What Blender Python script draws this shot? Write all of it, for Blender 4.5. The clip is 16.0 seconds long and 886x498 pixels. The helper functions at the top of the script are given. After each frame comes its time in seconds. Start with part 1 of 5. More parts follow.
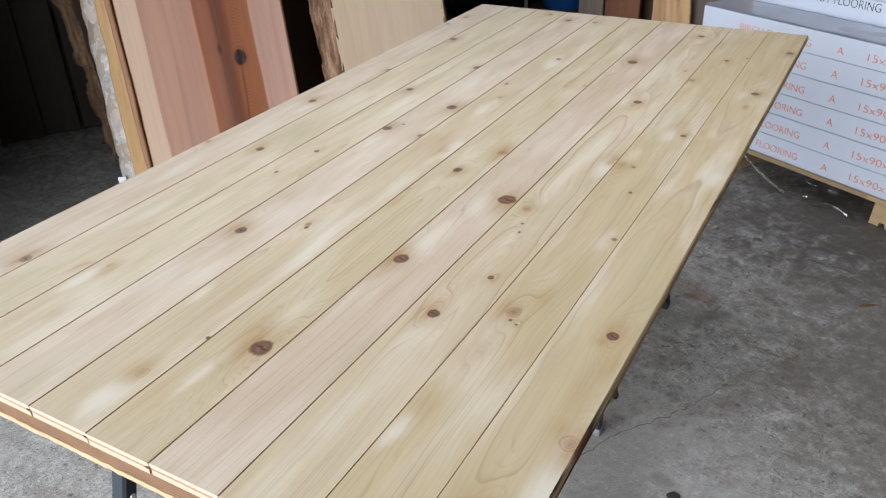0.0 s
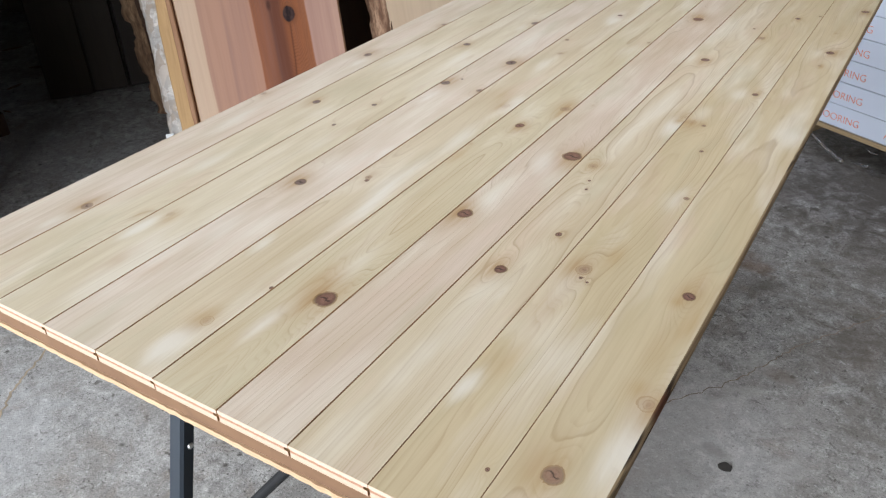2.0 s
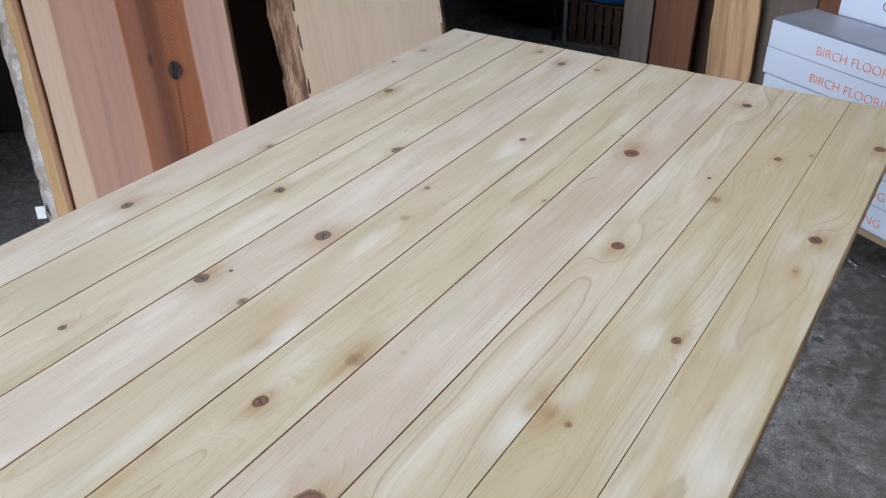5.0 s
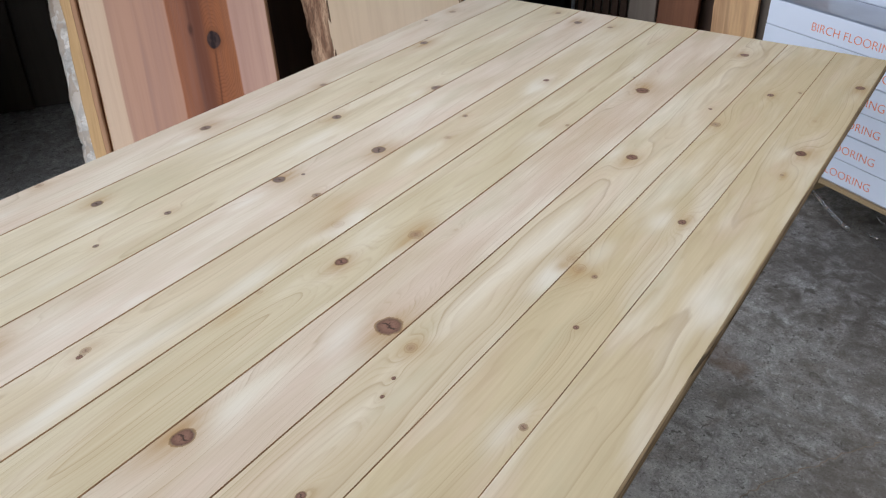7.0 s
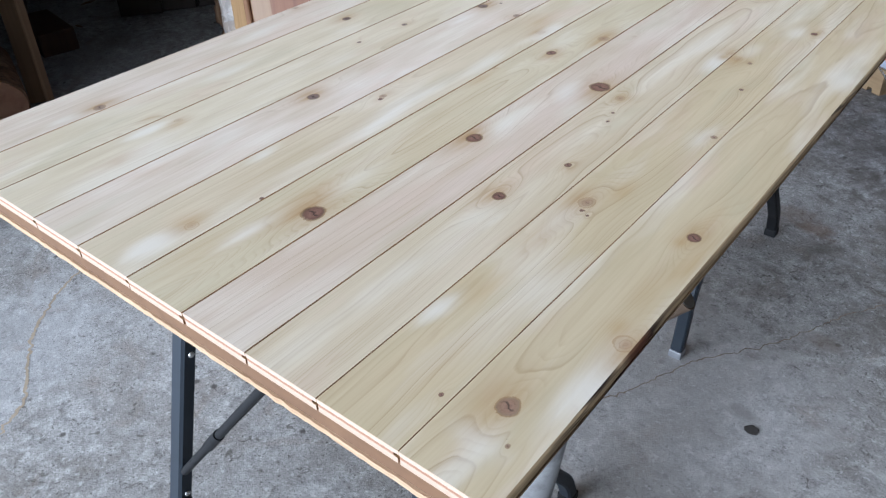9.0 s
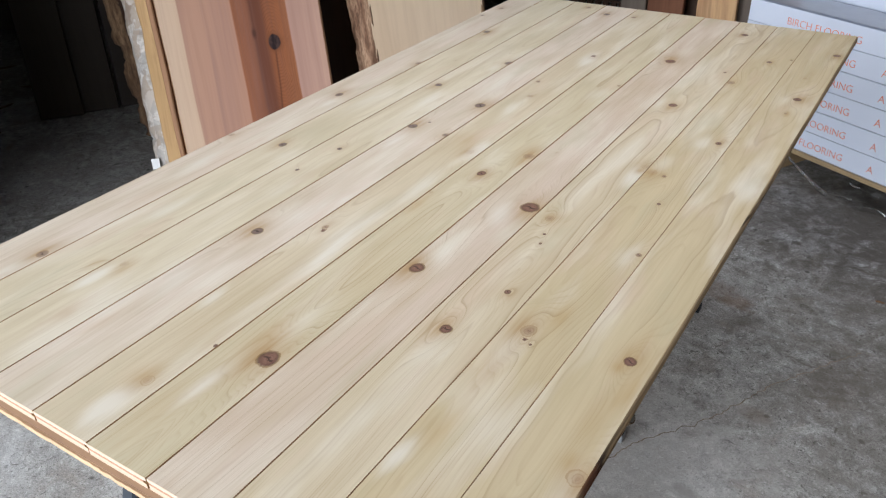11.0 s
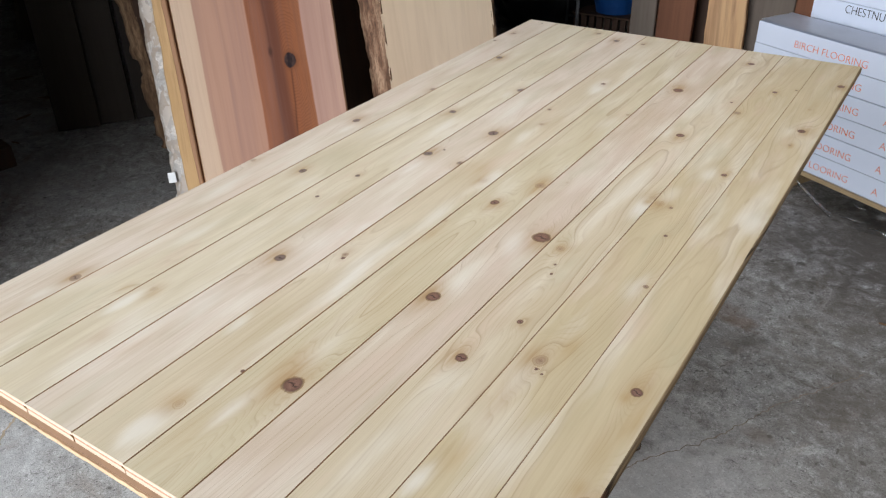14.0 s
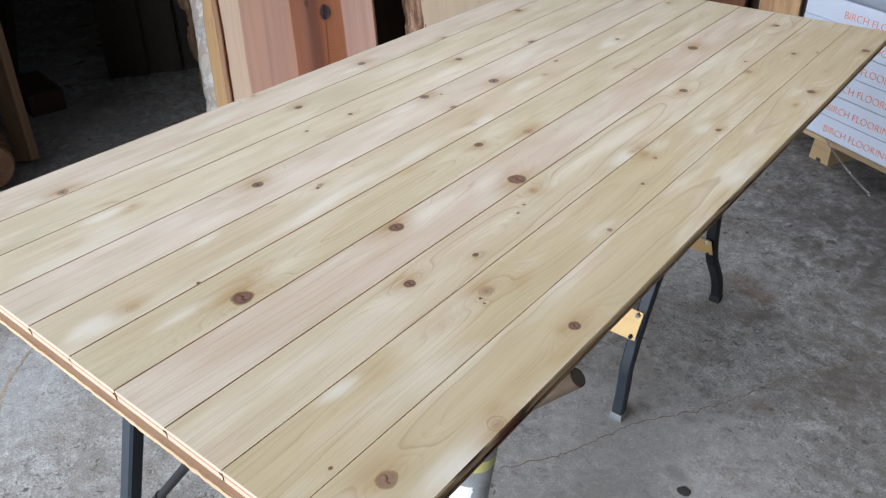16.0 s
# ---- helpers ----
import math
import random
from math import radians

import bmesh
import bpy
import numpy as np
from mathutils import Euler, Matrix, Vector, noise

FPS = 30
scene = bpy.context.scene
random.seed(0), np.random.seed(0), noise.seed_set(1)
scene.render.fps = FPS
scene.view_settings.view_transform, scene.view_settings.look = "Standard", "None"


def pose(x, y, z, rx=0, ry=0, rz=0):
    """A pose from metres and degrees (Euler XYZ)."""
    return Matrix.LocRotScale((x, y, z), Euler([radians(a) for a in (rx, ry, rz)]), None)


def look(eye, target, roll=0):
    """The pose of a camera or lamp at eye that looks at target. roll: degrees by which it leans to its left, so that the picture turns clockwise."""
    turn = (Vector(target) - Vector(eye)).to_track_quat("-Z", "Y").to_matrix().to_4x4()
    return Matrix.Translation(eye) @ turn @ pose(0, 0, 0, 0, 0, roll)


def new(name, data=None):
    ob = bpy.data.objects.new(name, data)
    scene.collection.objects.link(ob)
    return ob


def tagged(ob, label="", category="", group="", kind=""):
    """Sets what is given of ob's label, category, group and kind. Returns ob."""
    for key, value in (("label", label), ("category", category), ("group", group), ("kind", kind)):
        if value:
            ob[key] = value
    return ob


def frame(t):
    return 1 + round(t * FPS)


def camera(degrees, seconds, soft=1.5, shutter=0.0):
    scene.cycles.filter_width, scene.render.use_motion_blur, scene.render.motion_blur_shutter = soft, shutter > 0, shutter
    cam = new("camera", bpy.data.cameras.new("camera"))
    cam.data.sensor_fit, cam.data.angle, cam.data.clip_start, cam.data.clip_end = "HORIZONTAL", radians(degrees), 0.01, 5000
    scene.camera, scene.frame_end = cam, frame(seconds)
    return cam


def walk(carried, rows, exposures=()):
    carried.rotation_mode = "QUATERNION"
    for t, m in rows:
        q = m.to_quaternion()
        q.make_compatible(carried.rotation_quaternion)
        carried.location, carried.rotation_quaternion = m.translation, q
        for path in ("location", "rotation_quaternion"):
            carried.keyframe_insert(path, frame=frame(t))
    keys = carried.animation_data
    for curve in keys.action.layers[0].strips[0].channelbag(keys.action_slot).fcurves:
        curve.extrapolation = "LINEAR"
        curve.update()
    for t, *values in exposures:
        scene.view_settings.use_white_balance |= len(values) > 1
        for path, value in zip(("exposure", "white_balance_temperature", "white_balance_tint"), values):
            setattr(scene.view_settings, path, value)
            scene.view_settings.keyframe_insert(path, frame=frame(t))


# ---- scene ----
cam = camera(58.7, 16.0, soft=1.25)
PATH = [
    (0, (0.175, -0.337, 1.41), (-0.693, 1.156, 0.402), -2.1),
    (0.5, (0.168, -0.341, 1.411), (-0.692, 1.15, 0.393), -1.7),
    (1, (0.165, -0.347, 1.407), (-0.692, 1.138, 0.378), -1.3),
    (1.5, (0.154, -0.363, 1.383), (-0.742, 1.088, 0.338), -1.0),
    (2, (0.132, -0.344, 1.382), (-0.792, 1.067, 0.307), -2.4),
    (2.5, (0.101, -0.267, 1.371), (-0.825, 1.12, 0.267), -3.2),
    (3, (0.156, -0.071, 1.384), (-0.817, 1.278, 0.273), -1.4),
    (3.5, (0.139, 0.105, 1.365), (-0.873, 1.42, 0.248), -0.5),
    (4, (0.045, 0.283, 1.357), (-0.956, 1.62, 0.257), -2.2),
    (4.5, (0.03, 0.362, 1.378), (-0.947, 1.726, 0.29), -2.3),
    (4.7, (0.04, 0.374, 1.385), (-0.934, 1.746, 0.303), -1.9),
    (6.8, (0.152, 0.238, 1.373), (-0.829, 1.601, 0.287), -0.9),
    (7, (0.137, 0.167, 1.366), (-0.84, 1.538, 0.285), -1.3),
    (7.5, (0.118, 0.021, 1.366), (-0.857, 1.395, 0.287), -0.9),
    (8, (0.173, -0.101, 1.366), (-0.838, 1.228, 0.265), 0.7),
    (8.5, (0.229, -0.223, 1.35), (-0.803, 1.037, 0.189), 0.5),
    (9, (0.192, -0.28, 1.336), (-0.834, 0.964, 0.153), -1.8),
    (9.5, (0.164, -0.299, 1.344), (-0.825, 0.981, 0.168), -2.8),
    (10, (0.164, -0.295, 1.4), (-0.772, 1.078, 0.286), -2.3),
    (10.2, (0.167, -0.291, 1.41), (-0.754, 1.116, 0.329), -2.2),
    (12.5, (0.178, -0.283, 1.434), (-0.775, 1.141, 0.402), -1.4),
    (13, (0.181, -0.292, 1.442), (-0.773, 1.133, 0.412), -1.3),
    (13.5, (0.18, -0.303, 1.473), (-0.762, 1.128, 0.441), -0.8),
    (14, (0.177, -0.313, 1.48), (-0.775, 1.113, 0.45), -1.3),
    (14.5, (0.225, -0.293, 1.463), (-0.77, 1.077, 0.399), -0.7),
    (15, (0.322, -0.265, 1.425), (-0.721, 1.032, 0.316), 0.6),
    (15.5, (0.319, -0.261, 1.418), (-0.736, 1.016, 0.297), -0.0),
    (16, (0.309, -0.269, 1.435), (-0.743, 1.042, 0.351), -0.7),
]
walk(cam, [(t, look(eye, target, roll)) for t, eye, target, roll in PATH],
     exposures=[(0.0, 0.0, 6410, 10), (1.5, 0.0, 6460, 10), (3.0, -0.03, 6060, 10), (4.5, -0.12, 5890, 10), (7.0, -0.07, 6260, 10), (7.5, -0.05, 6260, 10), (8.2, -0.02, 5960, 10), (9.0, 0.0, 5610, 10),
                (10.0, 0.0, 6010, 10), (12.5, 0.0, 6510, 10), (14.5, 0.0, 6410, 10), (16.0, 0.0, 6110, 10)])

# ---- world and light ----
world = bpy.data.worlds.new("sky")
scene.world = world
world.use_nodes = True
wn = world.node_tree.nodes
sky = wn.new("ShaderNodeTexSky")
sky.sky_type = "NISHITA"
sky.sun_disc = False
sky.sun_elevation, sky.sun_rotation = radians(38), radians(200)
wn["Background"].inputs[1].default_value = 0.12
world.node_tree.links.new(sky.outputs[0], wn["Background"].inputs[0])

sun = new("sun", bpy.data.lights.new("sun", "SUN"))
sun.data.energy, sun.data.angle, sun.data.color = 2.0, radians(12), (1.0, 0.95, 0.88)
sun.matrix_world = look((0, 0, 0), (0.35, -1.0, -0.85))

# daylight of the wide open front behind the camera, and an added fill lamp over the table
door_light = new("door_daylight", bpy.data.lights.new("door_daylight", "AREA"))
door_light.data.shape, door_light.data.size, door_light.data.size_y = "RECTANGLE", 4.8, 3.1
door_light.data.energy, door_light.data.color = 520.0, (0.90, 0.95, 1.0)
door_light.matrix_world = look((-1.75, -3.45, 1.75), (-0.9, 2.0, 0.9))
roof_fill = new("roof_fill_lamp", bpy.data.lights.new("roof_fill_lamp", "AREA"))
roof_fill.data.shape, roof_fill.data.size, roof_fill.data.size_y = "RECTANGLE", 1.5, 2.2
roof_fill.data.energy, roof_fill.data.color, roof_fill.data.spread = 7.6, (0.97, 0.98, 1.0), radians(58)
roof_fill.matrix_world = look((-0.35, 1.30, 3.37), (-0.40, 1.15, 0.85))


# ---- materials ----
class Mat:
    """A small helper round a node material."""

    def __init__(self, name, rough=0.6, metal=0.0):
        self.m = bpy.data.materials.new(name)
        self.m.use_nodes = True
        self.t = self.m.node_tree
        self.b = self.t.nodes["Principled BSDF"]
        self.b.inputs["Roughness"].default_value = rough
        self.b.inputs["Metallic"].default_value = metal
        self.b.inputs["Specular IOR Level"].default_value = 0.32

    def n(self, kind, **kw):
        node = self.t.nodes.new("ShaderNode" + kind)
        for k, v in kw.items():
            if k == "operation":
                node.operation = v
            elif k == "blend":
                node.blend_type = v
            elif k == "attr":
                node.attribute_name = v
            elif k == "feature":
                node.feature = v
        return node

    def put(self, value, socket):
        if isinstance(value, bpy.types.NodeSocket):
            self.t.links.new(value, socket)
        else:
            socket.default_value = value

    def math(self, op, a, b=0.0, clamp=False):
        node = self.n("Math", operation=op)
        node.use_clamp = clamp
        self.put(a, node.inputs[0])
        self.put(b, node.inputs[1])
        return node.outputs[0]

    def coord(self, scale=(1, 1, 1), where="Object"):
        c = self.n("TexCoord")
        mp = self.n("Mapping")
        mp.inputs["Scale"].default_value = scale
        self.t.links.new(c.outputs[where], mp.inputs["Vector"])
        return mp.outputs[0]

    def noise(self, vec, scale, detail=4.0, rough=0.55, distortion=0.0):
        node = self.n("TexNoise")
        self.put(vec, node.inputs["Vector"])
        node.inputs["Scale"].default_value = scale
        node.inputs["Detail"].default_value = detail
        node.inputs["Roughness"].default_value = rough
        node.inputs["Distortion"].default_value = distortion
        return node.outputs["Fac"]

    def ramp(self, fac, stops, mode="LINEAR"):
        node = self.n("ValToRGB")
        node.color_ramp.interpolation = mode
        el = node.color_ramp.elements
        while len(el) < len(stops):
            el.new(0.5)
        for e, (p, c) in zip(el, stops):
            e.position = p
            e.color = (c, c, c, 1) if isinstance(c, (int, float)) else (*c, 1)
        self.put(fac, node.inputs[0])
        return node.outputs[0]

    def mix(self, fac, a, b, blend="MIX"):
        node = self.n("MixRGB", blend=blend)
        self.put(fac, node.inputs[0])
        for v, s in ((a, node.inputs[1]), (b, node.inputs[2])):
            self.put((*v, 1) if isinstance(v, tuple) else v, s)
        return node.outputs[0]

    def color(self, c):
        self.put((*c, 1) if isinstance(c, tuple) else c, self.b.inputs["Base Color"])
        return self

    def bump(self, height, strength=0.3, distance=0.002):
        node = self.n("Bump")
        node.inputs["Strength"].default_value = strength
        node.inputs["Distance"].default_value = distance
        self.put(height, node.inputs["Height"])
        self.t.links.new(node.outputs[0], self.b.inputs["Normal"])
        return self


def mat_plank():
    """Knotty pale softwood; growth rings, knots and pale streaks come from the board's own fields."""
    m = Mat("knotty_softwood", 0.42)
    info = m.n("ObjectInfo")
    ring = m.n("Attribute", attr="ring").outputs["Fac"]
    ku = m.n("Attribute", attr="knot_u").outputs["Fac"]
    kv = m.n("Attribute", attr="knot_v").outputs["Fac"]
    dark = m.n("Attribute", attr="dark").outputs["Fac"]
    pale = m.n("Attribute", attr="pale").outputs["Fac"]
    halo = m.n("Attribute", attr="halo").outputs["Fac"]
    white = m.n("Attribute", attr="white").outputs["Fac"]
    amber = m.n("Attribute", attr="amber").outputs["Fac"]
    grey = m.n("Attribute", attr="grey").outputs["Fac"]
    shift = m.n("VectorMath", operation="ADD")
    c = m.n("TexCoord")
    m.t.links.new(c.outputs["Object"], shift.inputs[0])
    mul = m.n("VectorMath", operation="SCALE")
    mul.inputs[0].default_value = (3.7, 9.1, 5.3)
    m.put(info.outputs["Random"], mul.inputs["Scale"])
    m.t.links.new(mul.outputs[0], shift.inputs[1])

    def at(s):
        mp = m.n("Mapping")
        mp.inputs["Scale"].default_value = s
        m.t.links.new(shift.outputs[0], mp.inputs["Vector"])
        return mp.outputs[0]

    fine = m.noise(at((420, 9, 60)), 1.0, 3)
    fibre = m.noise(at((130, 4, 30)), 1.0, 4)
    broad = m.noise(at((14, 2.2, 5)), 1.0, 3)
    cloud = m.noise(at((26, 5, 5)), 1.0, 2)
    wav = m.noise(at((30, 7, 5)), 1.0, 2, 0.4)
    phase = m.math("ADD", m.math("ADD", ring, m.math("MULTIPLY", m.math("SUBTRACT", wav, 0.5), 1.0)), m.math("MULTIPLY", m.math("SUBTRACT", fibre, 0.5), 0.16))
    saw = m.math("FRACT", phase)
    line = m.ramp(saw, [(0.0, 0.25), (0.06, 0.0), (0.60, 0.03), (0.86, 0.32), (0.96, 1.0), (1.0, 0.25)])
    each = m.n("TexWhiteNoise")
    each.noise_dimensions = "1D"
    m.put(m.math("FLOOR", phase), each.inputs["W"])
    line = m.math("MULTIPLY", line, m.ramp(each.outputs["Value"], [(0.0, 0.08), (0.55, 0.34), (1.0, 1.0)]))
    strength = m.ramp(broad, [(0.32, 0.20), (0.64, 0.85)])
    mottle = m.noise(at((20, 3.6, 5)), 1.0, 3, 0.5, 0.15)
    col = m.mix(m.ramp(cloud, [(0.38, 0.0), (0.72, 0.45)]), info.outputs["Color"], (0.495, 0.400, 0.235))
    col = m.mix(m.ramp(mottle, [(0.50, 0.0), (0.70, 0.68)]), col, (0.81, 0.74, 0.63))
    tint = m.noise(at((17, 4.5, 5)), 1.0, 3, 0.55, 0.2)
    col = m.mix(m.ramp(tint, [(0.28, 0.40), (0.44, 0.0)]), col, (0.50, 0.455, 0.300))
    col = m.mix(m.ramp(tint, [(0.56, 0.0), (0.70, 0.40)]), col, (0.66, 0.500, 0.385))
    tan = m.noise(at((60, 2.6, 12)), 1.0, 3, 0.6, 0.3)
    col = m.mix(m.ramp(tan, [(0.55, 0.0), (0.76, 0.30)]), col, (0.47, 0.345, 0.20))
    thin = m.math("FRACT", m.math("ADD", m.math("MULTIPLY", phase, 3.0), m.math("MULTIPLY", broad, 2.0)))
    thin = m.math("MULTIPLY", m.ramp(thin, [(0.0, 0.1), (0.15, 0.0), (0.6, 0.1), (0.92, 1.0), (1.0, 0.1)]), m.ramp(tan, [(0.36, 0.04), (0.66, 0.42)]))
    col = m.mix(m.math("MULTIPLY", thin, info.outputs["Alpha"]), col, (0.43, 0.30, 0.165))
    col = m.mix(m.math("MULTIPLY", m.math("MULTIPLY", line, strength), info.outputs["Alpha"]), col, (0.335, 0.215, 0.105))
    col = m.mix(m.ramp(fine, [(0.35, 0.15), (0.62, 0.0)]), col, (0.44, 0.325, 0.195))
    # pale streaks beside knots: lighter wood together with its painted-in silky sheen
    streaky = m.math("ADD", pale, m.math("MULTIPLY", m.math("SUBTRACT", cloud, 0.5), 1.3))
    col = m.mix(m.math("MULTIPLY", m.ramp(streaky, [(0.15, 0.0), (0.75, 0.58)]), m.ramp(pale, [(0.03, 0.0), (0.30, 1.0)])), col, (0.78, 0.72, 0.61))
    flow = m.noise(at((55, 6, 8)), 1.0, 4, 0.6, 0.4)
    cold = m.math("ADD", white, m.math("MULTIPLY", m.math("SUBTRACT", m.math("ADD", m.math("MULTIPLY", cloud, 0.5), m.math("MULTIPLY", flow, 0.5)), 0.5), 2.4))
    col = m.mix(m.math("MULTIPLY", m.ramp(cold, [(0.15, 0.0), (1.0, 0.62)]), m.ramp(white, [(0.02, 0.0), (0.45, 1.0)])), col, (0.835, 0.790, 0.715))
    warm = m.math("MULTIPLY", amber, m.ramp(m.math("ADD", m.math("MULTIPLY", fibre, 0.6), m.math("MULTIPLY", tan, 0.4)), [(0.34, 0.25), (0.60, 1.0)]))
    col = m.mix(m.math("MULTIPLY", warm, 0.75, True), col, (0.44, 0.275, 0.115))
    stain = m.math("MULTIPLY", halo, m.ramp(fibre, [(0.3, 0.45), (0.65, 1.1)]))
    col = m.mix(m.math("MULTIPLY", stain, 0.95, True), col, (0.40, 0.245, 0.105))
    # knot body: reddish brown, darker towards a broken rim, with a short check across it
    warp = m.noise(at((62, 40, 40)), 1.0, 1)
    warp2 = m.noise(at((380, 300, 60)), 1.0, 3)
    ku = m.math("ADD", ku, m.math("MULTIPLY", m.math("SUBTRACT", warp, 0.5), 0.8))
    kv = m.math("ADD", kv, m.math("MULTIPLY", m.math("SUBTRACT", warp2, 0.5), 0.34))
    near = m.n("Attribute", attr="knot").outputs["Fac"]
    kd = m.math("MAXIMUM", m.math("SQRT", m.math("ADD", m.math("MULTIPLY", ku, ku), m.math("MULTIPLY", kv, kv))), m.math("MULTIPLY", near, 0.72))
    body = m.ramp(m.math("ADD", m.math("MULTIPLY", kd, 0.5), m.math("MULTIPLY", warp2, 0.3)), [(0.10, (0.165, 0.082, 0.066)), (0.34, (0.255, 0.138, 0.105)), (0.52, (0.150, 0.074, 0.056)), (0.60, (0.085, 0.042, 0.032))])
    swirl = m.ramp(m.math("FRACT", m.math("MULTIPLY", kd, 4.2)), [(0.0, 0.0), (0.6, 0.1), (0.9, 0.35), (1.0, 0.0)])
    body = m.mix(swirl, body, (0.10, 0.048, 0.032))
    body = m.mix(m.math("MULTIPLY", grey, m.ramp(warp2, [(0.35, 0.55), (0.62, 1.0)])), body, (0.185, 0.150, 0.135))
    side = m.math("MAXIMUM", m.ramp(warp, [(0.40, 0.1), (0.56, 1.0)]), m.ramp(m.math("ADD", ku, m.math("MULTIPLY", kv, 0.6)), [(0.35, 0.0), (0.80, 0.9)]))
    rim = m.math("MULTIPLY", m.ramp(kd, [(0.72, 0.0), (0.86, 0.85), (0.98, 0.75), (1.05, 0.0)]), side)
    body = m.mix(rim, body, (0.026, 0.014, 0.011))
    bent = m.math("ADD", kv, m.math("MULTIPLY", m.math("SINE", m.math("MULTIPLY", ku, 5.0)), 0.12))
    check = m.math("MULTIPLY", m.ramp(m.math("ABSOLUTE", bent), [(0.03, 1.0), (0.11, 0.0)]), m.ramp(m.math("ABSOLUTE", ku), [(0.40, 1.0), (0.70, 0.0)]))
    across = m.math("ADD", m.math("ADD", m.math("MULTIPLY", ku, 0.9), m.math("MULTIPLY", kv, 0.45)), m.math("MULTIPLY", m.math("SUBTRACT", warp2, 0.5), 0.5))
    star = m.math("MULTIPLY", m.ramp(m.math("ABSOLUTE", across), [(0.02, 0.9), (0.09, 0.0)]), m.ramp(m.math("ABSOLUTE", kv), [(0.22, 1.0), (0.45, 0.0)]))
    check = m.math("MAXIMUM", check, m.math("MULTIPLY", star, m.ramp(warp, [(0.44, 0.0), (0.54, 1.0)])))
    body = m.mix(m.math("MULTIPLY", check, m.ramp(dark, [(0.3, 0.0), (0.8, 0.9)])), body, (0.030, 0.016, 0.012))
    eyes = m.math("FRACT", m.math("MULTIPLY", kd, 3.3))
    pale_knot = m.mix(m.ramp(eyes, [(0.0, 0.85), (0.5, 0.9), (0.85, 0.6), (1.0, 0.85)]), body, (0.43, 0.265, 0.165))
    pale_knot = m.mix(m.ramp(warp2, [(0.60, 0.0), (0.68, 0.8)]), pale_knot, (0.12, 0.06, 0.04))
    body = m.mix(dark, pale_knot, body)
    collar = m.math("MULTIPLY", m.ramp(kd, [(0.80, 0.0), (1.1, 1.0), (2.3, 0.0)]), m.ramp(dark, [(0.0, 0.35), (1.0, 0.85)]))
    col = m.mix(m.math("MULTIPLY", collar, m.ramp(warp, [(0.30, 0.35), (0.55, 1.0)])), col, (0.385, 0.235, 0.100))
    eye = m.ramp(m.math("FRACT", m.math("ADD", m.math("MULTIPLY", kd, 2.6), m.math("MULTIPLY", wav, 0.8))), [(0.0, 0.1), (0.2, 0.0), (0.6, 0.15), (0.9, 1.0), (1.0, 0.1)])
    col = m.mix(m.math("MULTIPLY", eye, m.math("MULTIPLY", m.ramp(kd, [(0.9, 0.80), (1.7, 0.50), (3.0, 0.0)]), m.ramp(dark, [(0.0, 0.25), (0.6, 0.9)]))), col, (0.345, 0.205, 0.095))
    inside = m.math("MULTIPLY", m.mix(m.ramp(dark, [(0.5, 0.0), (0.8, 1.0)]), m.ramp(kd, [(0.25, 1.0), (1.12, 0.0)]), m.ramp(kd, [(0.76, 1.0), (1.08, 0.0)])), m.ramp(dark, [(0.0, 0.15), (0.5, 0.55), (0.8, 1.0)]))
    col = m.mix(inside, col, body)
    col = m.mix(m.math("MULTIPLY", check, m.ramp(dark, [(0.5, 0.0), (0.75, 0.75), (1.0, 0.75)])), col, (0.045, 0.025, 0.018))
    m.color(col)
    m.put(m.ramp(fibre, [(0.3, 0.36), (0.7, 0.50)]), m.b.inputs["Roughness"])
    m.bump(m.math("ADD", m.math("MULTIPLY", fine, 0.5), m.math("MULTIPLY", line, -0.3)), 0.10, 0.0006)
    return m.m


def mat_end_grain():
    m = Mat("sawn_end_grain", 0.8)
    fuzz = m.noise(m.coord((160, 160, 900)), 1.0, 4)
    z = m.n("SeparateXYZ")
    m.put(m.coord(), z.inputs[0])
    zz = m.math("ADD", m.math("MULTIPLY", z.outputs[2], 66.6), m.math("MULTIPLY", m.math("SUBTRACT", fuzz, 0.5), 0.16))
    col = m.ramp(m.math("ADD", zz, 1.0), [(0.0, (0.47, 0.335, 0.25)), (0.40, (0.50, 0.37, 0.285)), (0.50, (0.28, 0.135, 0.085)), (0.62, (0.28, 0.135, 0.085)), (0.70, (0.54, 0.415, 0.33)), (1.0, (0.53, 0.40, 0.305))])
    m.color(m.mix(m.ramp(fuzz, [(0.35, 0.35), (0.6, 0.0)]), col, (0.42, 0.26, 0.15)))
    return m.bump(fuzz, 0.5, 0.001).m


